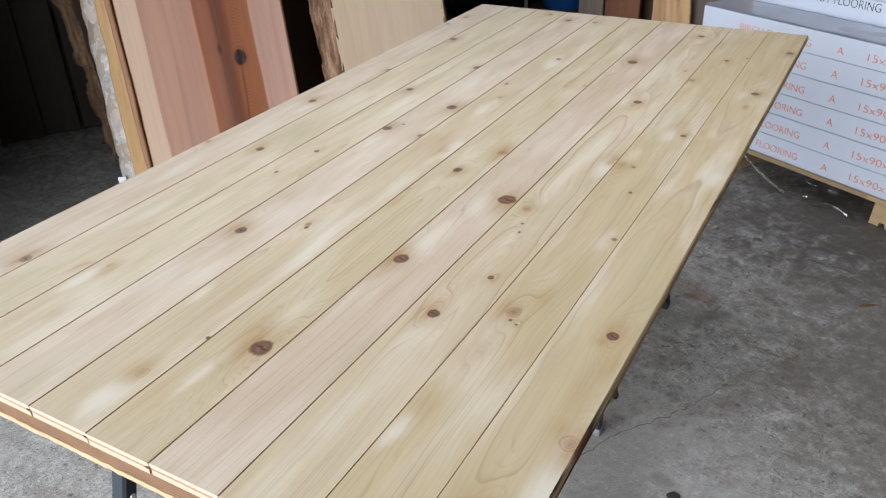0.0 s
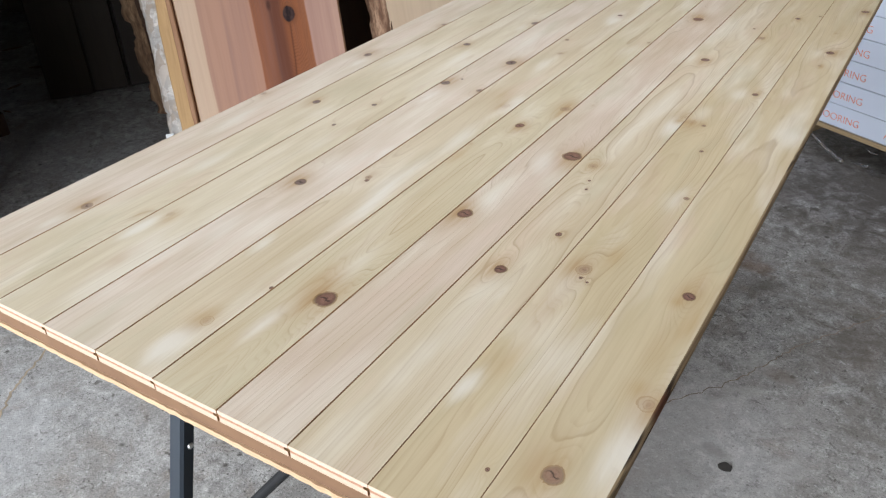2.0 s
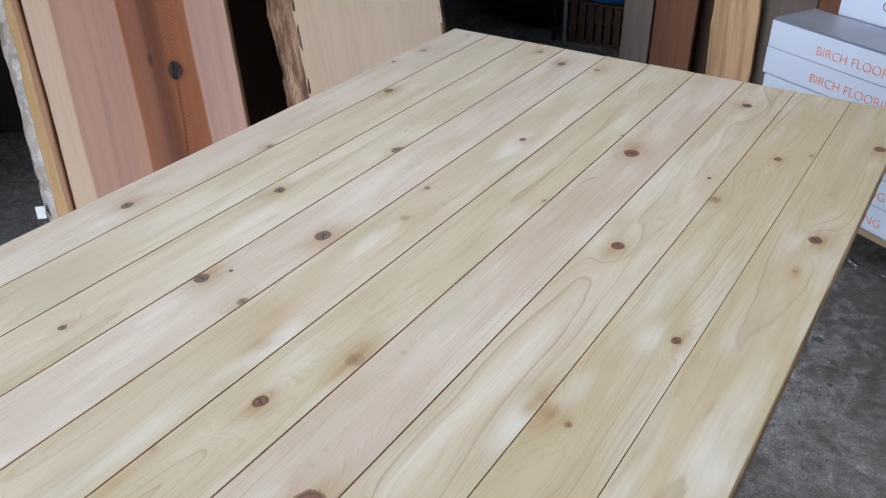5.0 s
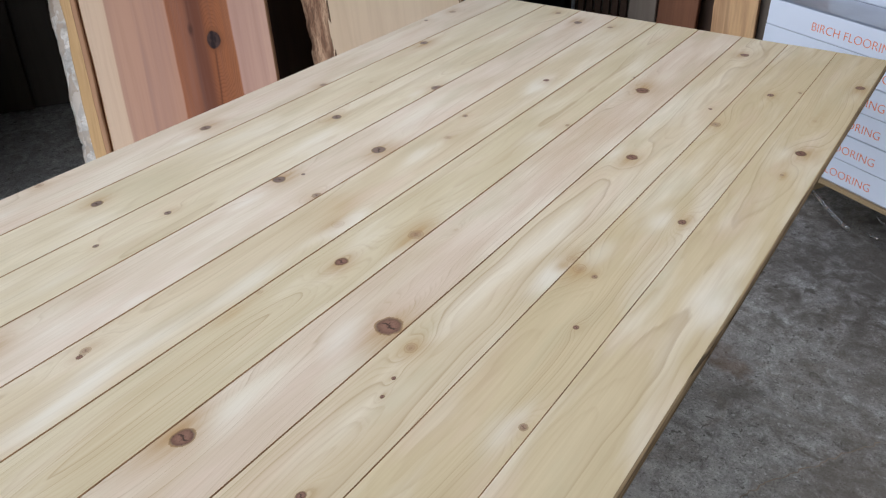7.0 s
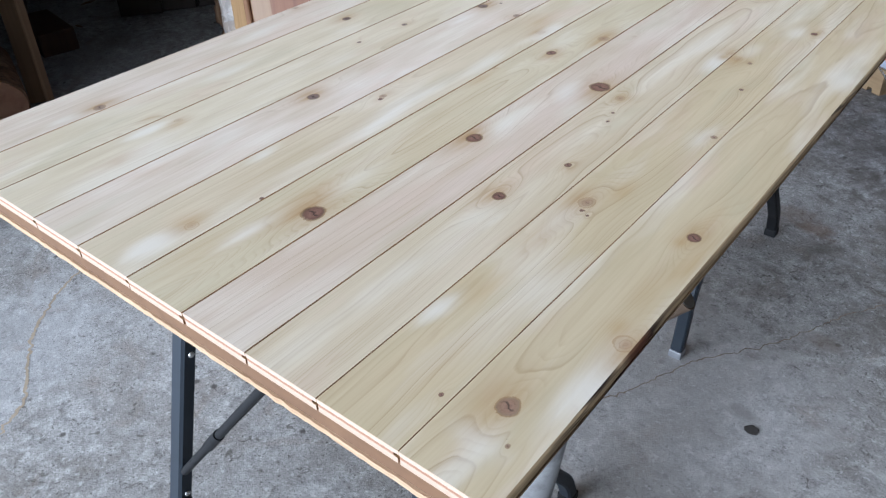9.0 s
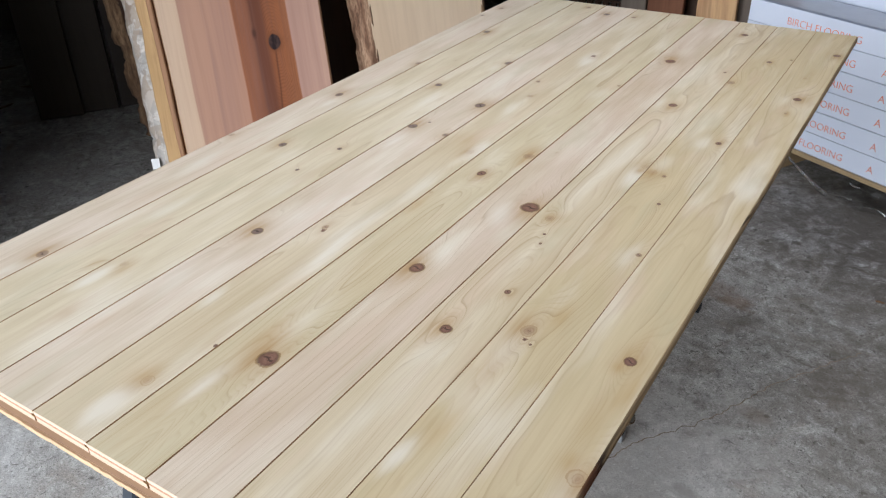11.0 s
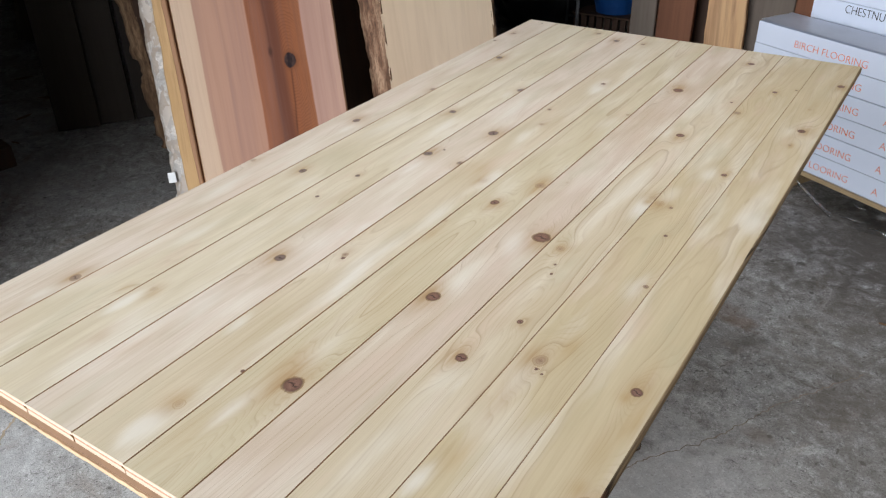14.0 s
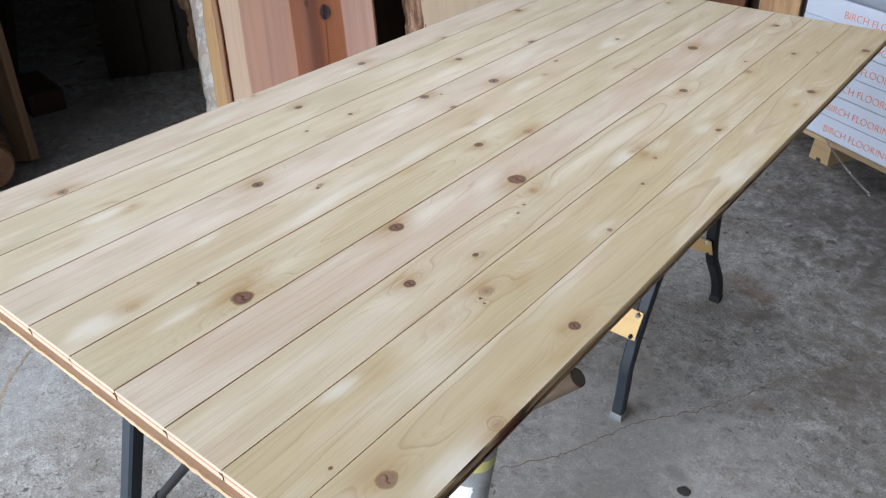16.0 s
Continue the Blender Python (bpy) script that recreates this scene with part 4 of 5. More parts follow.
plank(6, CREAM, -0.050, 0.030, 0.0075, [(-0.472, 0.096, 0.0110, 0.1), (-0.453, 0.179, 0.0035, 0.95), (-0.520, 0.461, 0.0070, 0.6), (-0.516, 0.451, 0.0040, 0.95), (-0.500, 1.080, 0.0080, 0.45), (-0.523, 1.164, 0.0060, 0.7), (-0.488, 1.375, 0.0072, 0.8), (-0.522, 1.718, 0.0075, 0.7), (-0.47, 0.79, 0.012, 0.0)],
      "pale cream softwood floorboard with bright streaks beside its knots",
      [(-0.474, 0.050, 0.018, 0.040, 1.1), (-0.528, 0.245, 0.010, 0.030, 1.0), (-0.476, 0.430, 0.022, 0.110, 0.9), (-0.470, 0.640, 0.016, 0.080, 0.8), (-0.464, 0.800, 0.014, 0.045, 1.1), (-0.492, 1.350, 0.020, 0.060, 0.9), (-0.50, 1.00, 0.018, 0.05, 0.6), (-0.480, 0.096, 0.016, 0.022, -0.5), (-0.500, 0.83, 0.016, 0.03, -0.7)])
plank(7, LIT_ROSE, 0.060, 0.035, 0.0072, [(-0.599, 0.402, 0.0109, 0.95), (-0.545, 0.832, 0.0085, 0.7), (-0.620, 0.838, 0.0108, 0.95), (-0.603, 0.868, 0.0035, 0.95), (-0.562, 0.988, 0.0130, 0.9), (-0.595, 1.713, 0.0108, 0.9)],
      "rosy pale softwood floorboard with oval dark knots",
      [(-0.575, 0.470, 0.022, 0.080, 0.7), (-0.600, 0.250, 0.026, 0.080, 0.5), (-0.548, 0.545, 0.008, 0.030, 0.9), (-0.610, 0.770, 0.014, 0.04, 0.7), (-0.590, 1.10, 0.02, 0.08, 0.5), (-0.610, 0.14, 0.006, 0.05, -0.4)])
plank(8, LIT_LIME, 0.030, 0.018, 0.0070, [(-0.696, 0.243, 0.0075, 0.15), (-0.686, 0.588, 0.0048, 0.8), (-0.677, 0.690, 0.0062, 0.9), (-0.698, 1.048, 0.0095, 0.9), (-0.634, 1.241, 0.0130, 0.8), (-0.665, 1.754, 0.0090, 0.7)],
      "greenish-cream knotty softwood floorboard with small dark knots",
      [(-0.706, 0.200, 0.011, 0.036, 1.1), (-0.660, 0.520, 0.016, 0.060, 0.5), (-0.675, 0.960, 0.018, 0.070, 0.7), (-0.650, 1.20, 0.012, 0.04, 0.7), (-0.688, 0.235, 0.007, 0.022, -1.1), (-0.668, 0.130, 0.010, 0.020, -0.7)])
plank(9, LIT_LIME, 0.055, 0.030, 0.0062, [(-0.778, 0.654, 0.0098, 0.95), (-0.798, 1.430, 0.0110, 0.9), (-0.75, 1.20, 0.004, 0.1)],
      "greenish-cream softwood floorboard with two dark knots",
      [(-0.765, 0.380, 0.020, 0.060, 0.6), (-0.740, 0.620, 0.014, 0.050, 0.7), (-0.780, 0.90, 0.016, 0.08, 0.5), (-0.735, 0.225, 0.008, 0.016, -0.6)])
plank(10, LIT_ROSE, -0.060, 0.040, 0.0085, [(-0.820, 0.202, 0.0105, 0.7), (-0.893, 0.641, 0.0080, 0.5), (-0.848, 0.902, 0.0110, 0.85), (-0.815, 1.145, 0.0085, 0.7), (-0.885, 1.557, 0.0055, 0.8), (-0.872, 1.641, 0.0095, 0.6), (-0.850, 1.773, 0.0035, 0.9)],
      "rosy pale softwood floorboard at the table's long edge",
      [(-0.825, 0.150, 0.010, 0.035, 0.8), (-0.850, 0.540, 0.022, 0.100, 0.5), (-0.835, 0.860, 0.014, 0.03, 0.7), (-0.818, 0.225, 0.010, 0.020, -0.6), (-0.885, 0.66, 0.008, 0.03, -0.5)])


def trestle(y_near, y_far, x_left, x_right, bent, label):
    """A folding steel trestle: four legs, beam, hinge plates and braces."""
    t = thing("trestle", label, "trestle", pose(0, 0, 0), "trestles under the table")
    apex = (y_near + y_far) / 2
    zt = TOP - THICK - 0.0345 - 0.045
    for x in (x_left, x_right):
        for y0, s in ((y_near + (0.0 if bent or x == x_left else 0.20), 1), (y_far, -1)):
            yt = apex - s * 0.10
            if bent or y0 == y_far:
                bends = ((0.0, 0.02), (0.008, 0.10), (0.010, 0.155), (0.027, 0.214), (0.040, 0.25), (0.100, 0.37), (0.120, 0.42)) if s == 1 else \
                        ((0.0, 0.02), (0.022, 0.08), (0.070, 0.15), (0.116, 0.21), (0.145, 0.275), (0.160, 0.345), (0.178, 0.50))
                line = smooth_line([(x, y0 + s * dy, z) for dy, z in bends] + [(x, yt, zt)], 6)
            else:
                line = [(x, y0, 0.02), (x, yt, zt)]
            leg = part("leg", sweep_rect(line, 0.029, 0.026), STEEL if (bent and s == 1) else (BLACK if bent else STEEL), t)
            part("foot_cap", box_bm(0.032, 0.030, 0.022, (x, y0, 0.011), 0.003), WORN if (bent and s == 1) else BLACK, leg, "scuffed bare-metal foot" if bent and s == 1 else "black rubber foot")
            for z in (0.535, 0.285) if not bent else ():
                bolt = bmesh.new()
                yy = y0 + (yt - y0) * (z - 0.02) / (zt - 0.02)
                bmesh.ops.create_uvsphere(bolt, u_segments=12, v_segments=8, radius=0.005, matrix=Matrix.Translation((x + 0.018, yy, z)) @ Matrix.Diagonal((0.6, 1, 1, 1)))
                part("bolt", bolt, BOLT, t, "small shiny bolt", True)
        if bent:
            # pressed gusset plates on the outer faces of both legs, with a hole and a bolt each
            for y0, s in ((y_near, 1), (y_far, -1)):
                yy = y0 + 0.030 if s == 1 else y0 - 0.163
                gp = part("gusset_plate", box_bm(0.088, 0.003, 0.070, (x - 0.036, yy, 0.272), 0.001, turn=pose(0, 0, 0, -30 * s, 0, 0)), BRASS, t, "yellow zinc-plated gusset plate")
                part("hole", rod_bm((x - 0.004, yy - 0.016 * s - 0.004, 0.249), (x - 0.004, yy - 0.013 * s + 0.002, 0.249), 0.005, 14), BLACK, gp, "dark bolt hole")
                part("bolt", rod_bm((x - 0.004, yy + 0.012 * s - 0.007, 0.296), (x - 0.004, yy + 0.012 * s + 0.004, 0.296), 0.005, 14), BOLT, gp, "shiny hex bolt")
    part("beam", box_bm(x_right - x_left + 0.10, 0.070, 0.045, ((x_left + x_right) / 2, apex, zt + 0.0225), 0.004), BLACK, t)
    part("brace", rod_bm((x_left + 0.015, y_near + 0.085, 0.33), (x_left + 0.315, y_near + 0.105, 0.73), 0.0068, 14), BLACK, t)
    part("brace_sleeve", rod_bm((x_left + 0.105, y_near + 0.091, 0.45), (x_left + 0.140, y_near + 0.093, 0.497), 0.0085, 14), BLACK, t)
    part("cross_tube", rod_bm((x_left, y_near + 0.072, 0.26), (x_right, y_near + 0.072, 0.26), 0.012, 14), BLACK, t)
    return t


trestle(-0.012, 0.615, -0.655, -0.245, False, "folding trestle of blue-black square steel tube")
trestle(1.122, 1.745, -0.675, -0.250, True, "folding steel trestle with bent legs and yellow hinge plates")

tube = thing("cardboard_tube", "brown cardboard tube propped on the pipe under the table", "tube", pose(0, 0, 0))
a, b = Vector((-0.262, 0.390, 0.490)), Vector((-0.032, 0.429, 0.748))
part("wall", rod_bm(a, b, 0.0130, 28), CARD, tube)
part("end_disc", rod_bm(b - (b - a).normalized() * 0.0005, b + (b - a).normalized() * 0.0006, 0.0112, 28), mat_plain("grey_tube_end", (0.26, 0.245, 0.215), 0.9), tube, "grey plugged end")

pipe = thing("wrapped_pipe", "scuffed grey plastic pipe with yellow tape and torn label", "pipe", pose(0, 0, 0))
a, b = Vector((-0.235, 0.390, 0.0)), Vector((-0.150, 0.405, 0.760))
part("barrel", rod_bm(a, b, 0.034, 96), PVC, pipe, smooth=False)
d = (b - a)
part("tape_band", rod_bm(a + d * 0.705, a + d * 0.735, 0.0348, 96), TAPE, pipe, "glossy yellow tape band")
bm = bmesh.new()
rows = []
for i in range(9):
    s = i / 8
    c = a + d * (0.605 + 0.055 * s)
    row = []
    for j in range(9):
        ang = radians(-120 + 9.0 * j) + 0.06 * noise.noise((i * 0.9, j, 2)) * (1 if j in (0, 8) else 0)
        row.append(bm.verts.new(c + Vector((math.cos(ang), math.sin(ang), 0)) * 0.0352))
    rows.append(row)
for r, s in zip(rows, rows[1:]):
    for j in range(8):
        bm.faces.new((r[j], r[j + 1], s[j + 1], s[j]))
part("torn_label", bm, PAPER, pipe, "torn white paper label")

# ---- slabs leaning beyond the table's long edge ----
cedar = thing("cedar_slab", "rosy cedar slab with brown heart band and one dark knot, leaning", "wood slab", leaning((-1.744, 1.631, 0.0), 35, 15, 5.0))
b = live_edge_bm(-0.366, 0.211, 1.75, 0.030, 60, 0.004, 0.001, 2.0, 0.02)
ob = part("board", b, [CEDAR, CEDAR_SIDE], cedar)
for p in ob.data.polygons:
    if abs(p.normal.z) < 0.9:
        p.material_index = 1
b = live_edge_bm(-0.392, -0.373, 1.75, 0.050, 90, 0.006, 0.003, 5.0, 0.02)
part("sapwood_lip", b, CEDAR_SIDE, cedar, "thin brown waney lip")

barkslab = thing("bark_edge_slab", "live-edge slab with grey-white bark and honey sapwood, leaning", "wood slab", leaning((-1.787, 1.675, 0.0), 35, 15, 4.0))
part("board", live_edge_bm(-0.445, 0.15, 1.80, 0.050, 40, 0.0, 0.0, 1.0, 0.015), HONEY, barkslab)
b = live_edge_bm(-0.452, -0.340, 1.80, 0.03, 90, 0.008, 0.004, 3.0, 0.02)
bmesh.ops.translate(b, vec=(0, 0, 0.005), verts=b.verts)
part("sapwood_edge", b, HONEY, barkslab, "honey-coloured sapwood")
bk = part("bark", bark_bm(-0.518, -0.440, 1.80, 0.055, 220, 14, 6.0, 0.0065, 0.02), WHITE_BARK, barkslab, "flaking grey-white bark", True)
part("label_tag", box_bm(0.030, 0.040, 0.002, (-0.500, 0.205, 0.004), 0.0006), PAPER, barkslab, "small white paper tag")

beige = thing("beige_slab", "pale beige live-edge slab with brown bark, leaning", "wood slab", leaning((-1.452, 2.232, 0.0), 63.9, 10, 1.0))
part("board", live_edge_bm(-0.235, 0.272, 1.7, 0.05, 50, 0.008, 0.003, 8.0, 0.015), BEIGE, beige)
part("bark", bark_bm(-0.292, -0.222, 1.7, 0.05, 160, 12, 9.0, 0.009, 0.02), RED_BARK, beige, "rough brown bark", True)
b = bark_bm(-0.310, -0.262, 1.7, 0.06, 120, 10, 12.0, 0.009, 0.02)
bmesh.ops.scale(b, vec=(-1, 1, 1), verts=b.verts)
bmesh.ops.reverse_faces(b, faces=b.faces)
part("bark", b, BROWN_BARK, beige, "shaggy brown bark", True)


def plain_board(label, foot, heading, lean, width, length, thick, mat, name="wood_board", seed=1.0, wl=0.002, wr=0.002, roll=0.0):
    t = live_edge_bm(-width / 2, width / 2, length, thick, 30, wl, wr, seed, 0.01)
    ob = part(name, t, mat)
    ob.matrix_world = leaning(foot, heading, lean, roll)
    return tagged(ob, label, "wood board", "boards leaning about the workshop")


def grain(mat_name, light, mid, deep, across, along, line=0.5):
    return mat_wood(mat_name, light, mid, deep, across, along, 0.65, 1, line)


RED_Y = grain("red_brown_board_upright", (0.235, 0.092, 0.043), (0.18, 0.068, 0.032), (0.09, 0.033, 0.018), 55, 2)
UMBER_Y = grain("umber_board_upright", (0.088, 0.045, 0.027), (0.064, 0.033, 0.021), (0.03, 0.017, 0.012), 45, 2)
RED_DARK = grain("dark_red_board_upright", (0.13, 0.055, 0.03), (0.095, 0.04, 0.023), (0.04, 0.018, 0.012), 45, 2)
GREY_Y = grain("grey_board_upright", (0.19, 0.15, 0.12), (0.155, 0.12, 0.095), (0.08, 0.06, 0.05), 45, 2)
# umber boards again, with the corner's shade painted into the colour
SHADE_Y = grain("umber_board_painted_shade", (0.034, 0.022, 0.015), (0.026, 0.017, 0.012), (0.012, 0.008, 0.006), 45, 2)
TAWNY_Y = grain("tawny_board_upright", (0.36, 0.235, 0.135), (0.30, 0.19, 0.105), (0.14, 0.085, 0.05), 45, 2)
PEACH_Y = grain("peach_slab_upright", (0.76, 0.49, 0.26), (0.64, 0.37, 0.18), (0.22, 0.095, 0.05), 30, 1.6, 0.9)
plain_board("dark umber board leaning behind the cedar slab", (-1.80, 2.05, 0), 55, 12, 0.50, 1.9, 0.04, UMBER_Y, seed=2.2)
plain_board("dark red-brown board leaning behind the beige slab", (-1.72, 2.30, 0), 58, 11, 0.36, 1.85, 0.04, RED_DARK, seed=3.2)
plain_board("grey-brown weathered board standing upright", (-1.275, 3.84, 0), 4, 2, 0.135, 1.9, 0.035, GREY_Y, seed=4.1)
plain_board("red-brown board standing upright", (-1.107, 3.86, 0), 2, 2, 0.190, 1.9, 0.040, RED_Y, seed=5.1)
# dark board put where only a shaded gap lies between the boards
plain_board("dark board standing in for a shaded gap", (-0.965, 4.02, 0), 2, 2, 0.200, 1.9, 0.035, UMBER_Y, seed=6.1)
plain_board("pale peach live-edge slab standing upright", (-0.828, 3.84, 0), 3, 2, 0.195, 1.9, 0.045, PEACH_Y, seed=7.1, wl=0.020, wr=0.012, roll=2.0)
plain_board("brown board standing upright behind the cartons", (-0.66, 3.93, 0), 3, 2, 0.24, 1.9, 0.035, GREY_Y, seed=8.1)
plain_board("dark brown board standing upright behind the cartons", (-0.42, 3.96, 0), 3, 2, 0.26, 1.9, 0.035, RED_Y, seed=8.6)

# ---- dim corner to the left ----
plain_board("slab in the dim corner with shade painted into its colour", (-3.36, 1.76, 0), 52, 6, 0.20, 2.0, 0.05, SHADE_Y, seed=11)
plain_board("slab in the dim corner painted near-black for shade", (-3.28, 1.90, 0), 52, 7, 0.20, 2.0, 0.05, SHADE_Y, seed=12)
plain_board("slab in the dim corner with shade painted into its colour", (-3.14, 2.10, 0), 52, 7, 0.26, 2.0, 0.05, SHADE_Y, seed=13)
edge = thing("thick_slab", "thick brown slab standing edge-on in the shade", "wood slab", leaning((-2.75, 1.86, 0), 62, 8, 3.0))
part("board", live_edge_bm(-0.03, 0.36, 1.9, 0.07, 50, 0.006, 0.003, 14.0, 0.01), UMBER_Y, edge)
part("bark", bark_bm(-0.075, -0.02, 1.9, 0.07, 120, 10, 15.0, 0.012, 0.01), BROWN_BARK, edge, "brown bark edge", True)
plain_board("pale board leaning in the shaded corner", (-4.9, 2.6, 0), 15, 12, 0.5, 2.0, 0.03, GREY_Y, seed=16)
plain_board("board leaning in the corner with shade painted into its colour", (-3.75, 1.30, 0), 20, 16, 0.10, 1.8, 0.05, SHADE_Y, seed=17)
plain_board("brown board leaning near the log", (-2.84, 0.93, 0), 20, 14, 0.09, 1.6, 0.04, TAWNY_Y, seed=18, roll=13.0)
tagged(part("wood_block", box_bm(0.34, 0.16, 0.10, (-3.42, 1.30, 0.05), 0.006, turn=pose(0, 0, 0, 0, 0, -10)), UMBER), "dark wooden block on the floor in shade", "wood block")

log = thing("log", "short log with a pale sawn end on the floor", "log", pose(-2.80, 0.775, 0.105, 0, 0, -20))
b = rod_bm((-0.34, 0, 0), (0.10, 0, 0), 0.100, 40)
for v in b.verts:
    v.co += v.co.normalized() * 0.012 * noise.noise(v.co * 9)
part("bark", b, BROWN_BARK, log)
b = rod_bm((0.095, 0, 0), (0.112, 0, 0), 0.094, 40)
for v in b.verts:
    r = 1 + 0.08 * noise.noise(Vector((v.co.y * 9, v.co.z * 9, 1)))
    v.co.y *= r
    v.co.z *= r
part("sawn_end", b, mat_wood("sawn_log_end", (0.60, 0.36, 0.23), (0.50, 0.27, 0.17), (0.30, 0.14, 0.09), 20, 20, 0.8, 0), log, "pale pinkish sawn end")

# ---- dim things beyond the far end ----
tub = thing("blue_tub", "blue plastic tub on a wooden crate", "tub", pose(-1.63, 4.35, 0.225))
part("shell", rod_bm((0, 0, 0), (0, 0, 0.24), 0.115, 36, 0.165), BLUE, tub)
part("rim", rod_bm((0, 0, 0.225), (0, 0, 0.245), 0.172, 36), BLUE, tub)
crate = thing("slat_crate", "dark wooden crate of upright slats", "crate", pose(-1.62, 4.36, 0))
for k in range(9):
    part("slat", box_bm(0.036, 0.02, 0.20, (-0.2 + 0.05 * k, -0.14, 0.11), 0.002), UMBER, crate)
part("base", box_bm(0.46, 0.30, 0.02, (0, 0, 0.011), 0.002), UMBER, crate)
part("top_board", box_bm(0.46, 0.30, 0.012, (0, 0, 0.2175), 0.002), UMBER, crate)
stand = thing("metal_stand", "thin grey metal stand with two uprights", "stand", pose(-1.83, 4.2, 0))
for x in (-0.045, 0.02):
    part("upright", rod_bm((x, 0, 0.0), (x, 0, 1.1), 0.011, 14), WORN if x > 0 else BLACK, stand)
part("cross_bar", rod_bm((-0.05, 0, 0.20), (0.025, 0, 0.20), 0.008, 12), BLACK, stand)
sack = bmesh.new()
bmesh.ops.create_icosphere(sack, subdivisions=4, radius=0.42)
for v in sack.verts:
    v.co *= 1 + 0.16 * noise.noise(v.co * 4) + 0.06 * noise.noise(v.co * 11)
    v.co.z = max(v.co.z * 0.75, -0.27)
bmesh.ops.translate(sack, vec=(-2.15, 4.6, 0.27), verts=sack.verts)
tagged(part("black_sack", sack, SOOT, smooth=True), "black plastic sack slumped on the floor", "sack")

# ---- cartons on a pallet ----
U = Vector((0.884, -0.468, 0)).normalized()
HEAD = math.degrees(math.atan2(U.y, U.x))
FACE = pose(-0.346, 2.927, 0, 0, 0, HEAD)
CL, CD, CH = 1.30, 0.19, 0.087


def carton(u0, setback, z0, words, ink, seed, slots=True):
    c = thing("carton", "white flooring carton with %s print, film-wrapped" % ink, "carton", FACE @ pose(u0, setback, z0), "cartons stacked on the pallet")
    part("box", box_bm(CL, CD, CH - 0.002, (CL / 2, CD / 2, CH / 2), 0.004, seg=3), CARTON, c)
    mat = ORANGE if ink == "orange" else INK
    for text, du, h, w in words:
        part("lettering", text_bm(text, h, w), mat, c).location = (du, -0.0012, CH / 2 - h / 2 + (0.020 if ink == "black" else -0.006))
    # thin grey strip paints the shadow line between stacked cartons
    part("flap_seam", box_bm(CL - 0.01, 0.0012, 0.0012, (CL / 2, -0.0006, 0.0006), 0), mat_seam, c)
    return c


mat_seam = mat_plain("carton_seam_shadow_gap", (0.47, 0.50, 0.58), 0.8)
for k in range(6):
    s = (0.0, -0.004, 0.010, 0.018, 0.028, 0.036)[k]
    carton(-0.178 + s, 0.0 + 0.003 * (k % 2), 0.622 - CH * (k + 1), [("BIRCH FLOORING", 0.186, 0.026, 0.312), ("A", 0.602, 0.026, 0.024), ("15x90x", 0.718, 0.026, 0.135)], "orange", k)
for k in range(8):
    carton(-0.102 + 0.01 * (k % 3), CD + 0.012, 0.10 + CH * k, [("CHESTNUT FLOORING", 0.147, 0.030, 0.388)], "black", k)

pallet = thing("pallet", "pale softwood pallet with notched skids under cartons", "pallet", FACE)
for du in (0.017, 0.689, 1.06):
    b = bmesh.new()
    prof = [(0, 0.0), (0.035, 0.0), (0.038, 0.016), (0.058, 0.016), (0.061, 0.0), (0.096, 0.0), (0.092, 0.082), (0.006, 0.082)]
    f = [b.verts.new((du + x, -0.006, z)) for x, z in prof]
    k = [b.verts.new((du + x, 0.48, z)) for x, z in prof]
    b.faces.new(f)
    b.faces.new(k[::-1])
    for i in range(8):
        b.faces.new((f[i], k[i], k[(i + 1) % 8], f[(i + 1) % 8]))
    bmesh.ops.recalc_face_normals(b, faces=b.faces)
    part("skid", b, PALLET, pallet)
for k in range(4):
    part("deck_board", box_bm(1.34, 0.10, 0.017, (0.52, 0.045 + 0.125 * k, 0.0905), 0.002), PALLET, pallet)

film = bmesh.new()
nu, nv = 110, 22
g = []
for i in range(nu + 1):
    q = i / nu
    row = []
    for j in range(nv + 1):
        s = j / nv
        uu = 0.085 + 0.58 * q + 0.27 * s * (1 - q) ** 2
        fold = 0.020 * math.sin(uu * 17 - s * 3.0 + 2.2 * noise.noise((uu * 3, s, 0))) + 0.030 * noise.noise((uu * 8, s * 2.0, 0))
        out = -0.012 - 0.045 * s ** 1.3 + fold * (0.1 + 0.6 * s)
        z = 0.100 * (1 - s) ** 1.1 + 0.006 + 0.030 * s * abs(noise.noise((uu * 6, 1, 6)))
        row.append(film.verts.new((uu, min(out, -0.009), z)))
    g.append(row)
for a, b in zip(g, g[1:]):
    for j in range(nv):
        film.faces.new((a[j], b[j], b[j + 1], a[j + 1]))
wrap = thing("wrapping_film", "crumpled clear plastic film hanging from the cartons", "plastic film", FACE)
part("sheet", film, FILM, wrap, smooth=True).visible_shadow = False
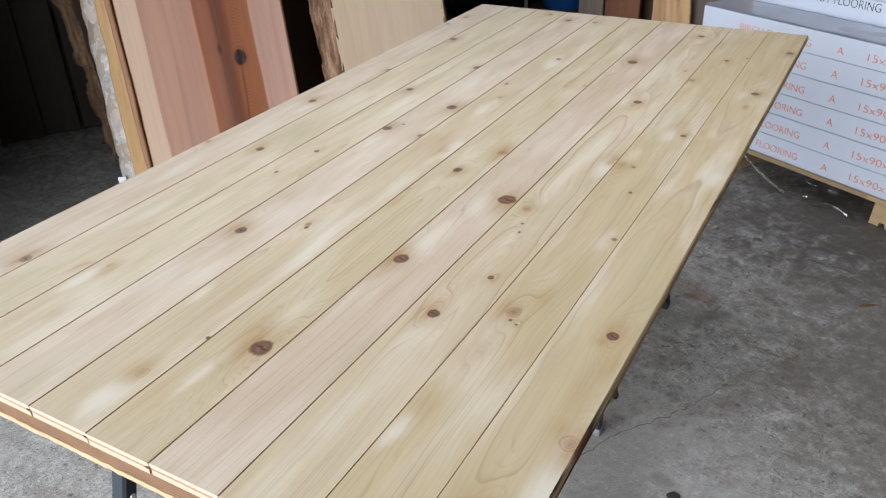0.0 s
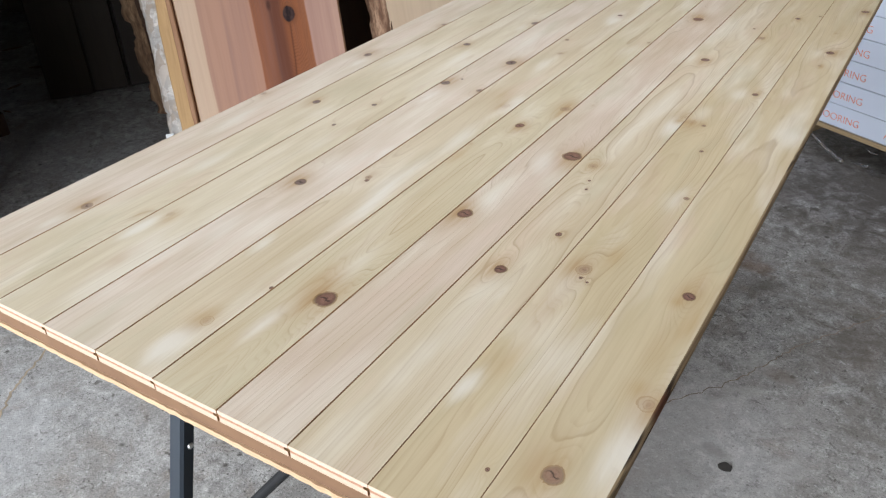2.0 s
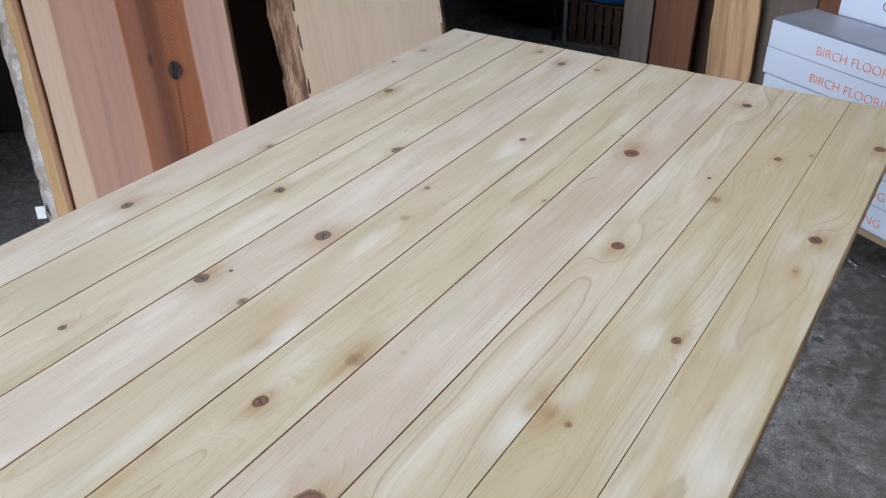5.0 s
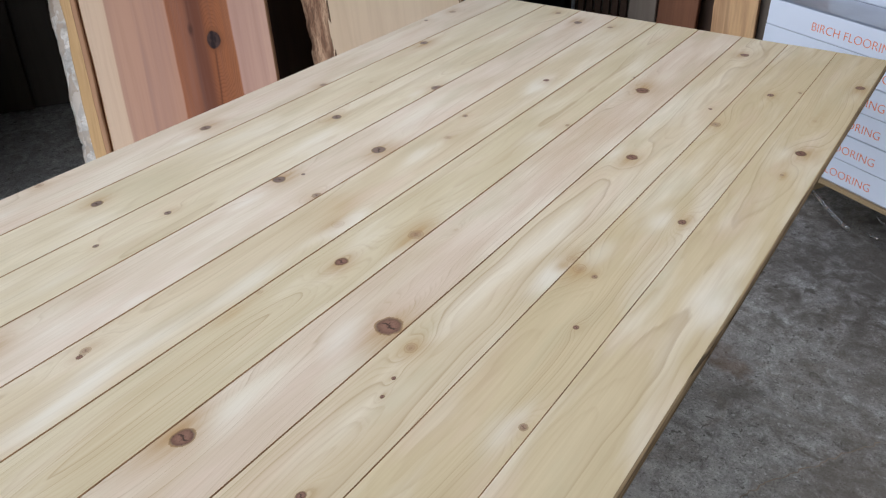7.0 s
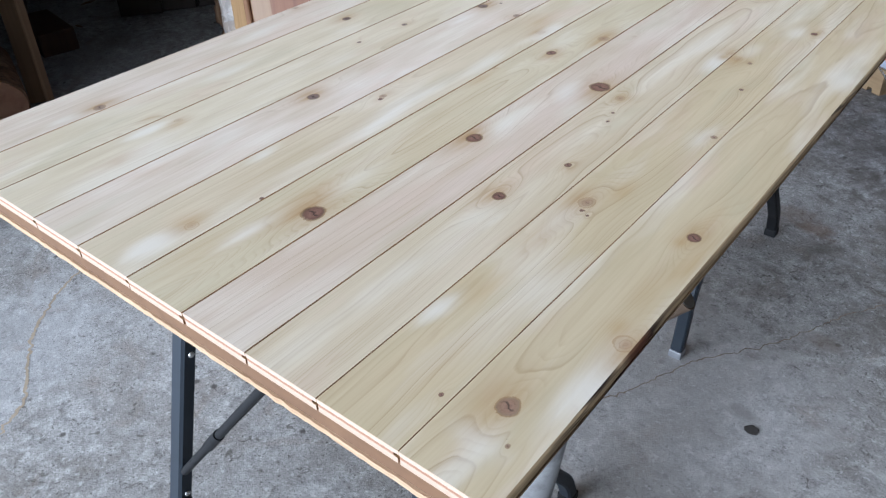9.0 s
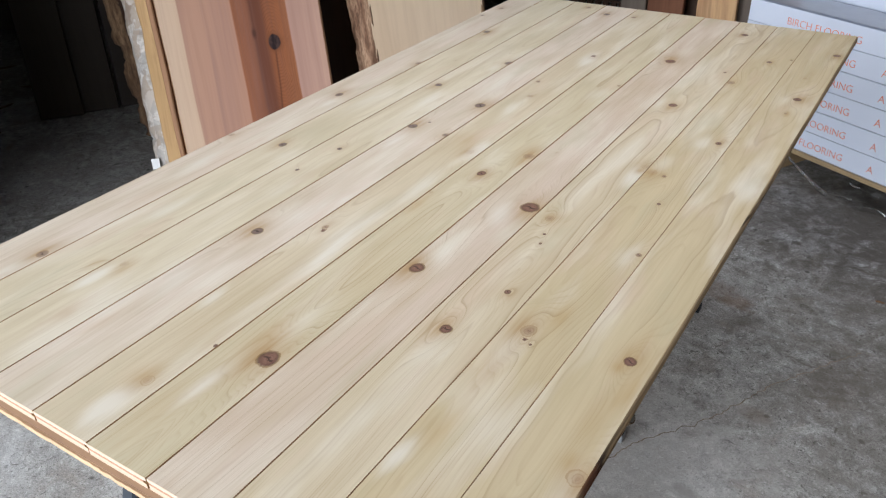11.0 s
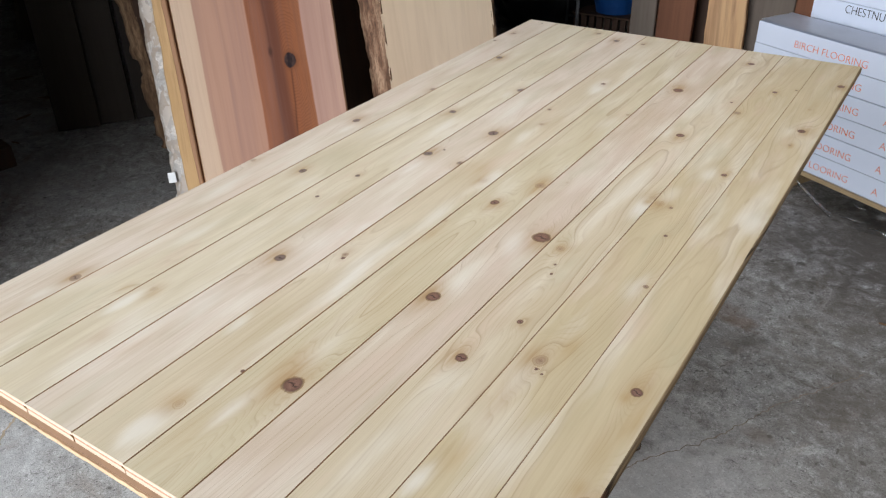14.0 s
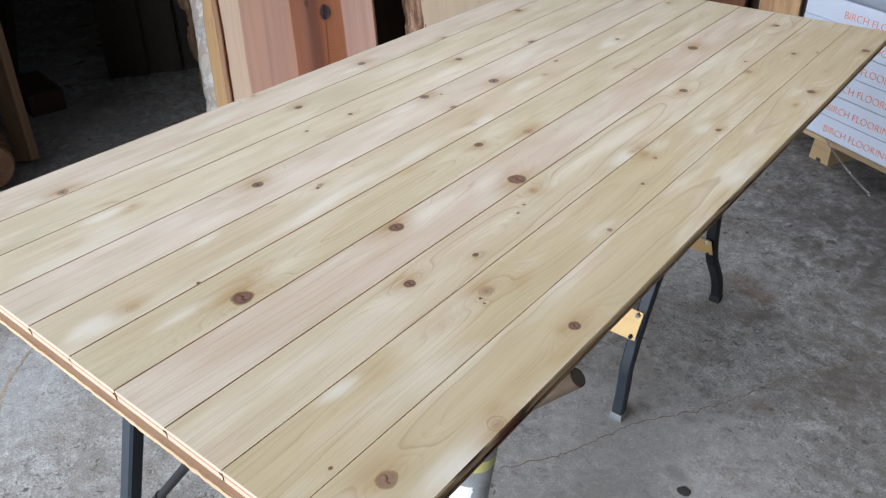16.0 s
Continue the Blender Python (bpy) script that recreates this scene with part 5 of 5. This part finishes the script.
for k, (line, wide) in enumerate((([(0.080, -0.016, 0.108), (0.160, -0.030, 0.072), (0.250, -0.045, 0.040), (0.330, -0.056, 0.017), (0.372, -0.060, 0.009)], 0.0085),
                                  ([(0.405, -0.055, 0.016), (0.430, -0.058, 0.026), (0.470, -0.060, 0.030)], 0.0045),
                                  ([(0.430, -0.030, 0.080), (0.450, -0.034, 0.072), (0.480, -0.034, 0.076)], 0.0035),
                                  ([(0.520, -0.055, 0.024), (0.570, -0.060, 0.036), (0.640, -0.055, 0.018)], 0.0040))):
    b = bmesh.new()
    pts = smooth_line(line, 10)
    last = None
    for i, p in enumerate(pts):
        grow = i / (len(pts) - 1)
        w = wide * (0.45 + 0.65 * grow) * (1 + 0.5 * noise.noise((i * 0.45, k, 2))) * (0.3 if i in (0, len(pts) - 1) else 1)
        ringv = []
        for j in range(9):
            ang = 2 * math.pi * j / 9
            ww = w * (1 + 0.45 * noise.noise((i * 0.6, j * 1.3, k)))
            ringv.append(b.verts.new(p + Vector((0.25 * ww * math.cos(ang), ww * math.cos(ang), max(ww * math.sin(ang), 0.002 - p.z)))))
        if last:
            for j in range(9):
                b.faces.new((last[j], last[(j + 1) % 9], ringv[(j + 1) % 9], ringv[j]))
        last = ringv
    part("fold", b, FOLD, wrap, "bright bunched fold of film", True).visible_shadow = False
top = bmesh.new()
g = []
for i in range(41):
    row = []
    for j in range(9):
        row.append(top.verts.new((-0.176 + 1.29 * i / 40, 0.004 + 0.182 * j / 8, 0.6245 + 0.003 * noise.noise((i * 0.3, j * 0.5, 3)) + 0.002)))
    g.append(row)
for a, b in zip(g, g[1:]):
    for j in range(8):
        top.faces.new((a[j], b[j], b[j + 1], a[j + 1]))
ob = part("top_film", top, CARTON_TOP, smooth=True)
ob.matrix_world = FACE
tagged(ob, "greyish plastic film over the top carton", "plastic film")

# ---- small litter on the floor ----
for k, (x, y, s, a) in enumerate(((-0.021, 1.003, 0.016, 20), (0.30, 2.02, 0.030, 35), (0.22, 2.06, 0.014, 0), (-4.37, 2.09, 0.06, 70), (-3.93, 1.97, 0.07, 30), (-3.78, 1.72, 0.05, 100), (-3.5, 1.5, 0.03, 10))):
    b = bmesh.new()
    bmesh.ops.create_icosphere(b, subdivisions=2, radius=1)
    for v in b.verts:
        v.co *= 1 + 0.3 * noise.noise(v.co * 2 + Vector((k, 0, 0)))
    bmesh.ops.scale(b, vec=(s, s * (0.9 if k == 0 else 0.22), 0.002 if k == 0 else 0.004), verts=b.verts)
    ob = part("wood_chip" if k else "tar_spot", b, LEAF if k else STONE)
    ob.matrix_world = pose(x, y, 0.002, 0, 0, a)
    tagged(ob, "small dark chip lying on the concrete floor" if k else "dark tar spot on the concrete floor", "debris")
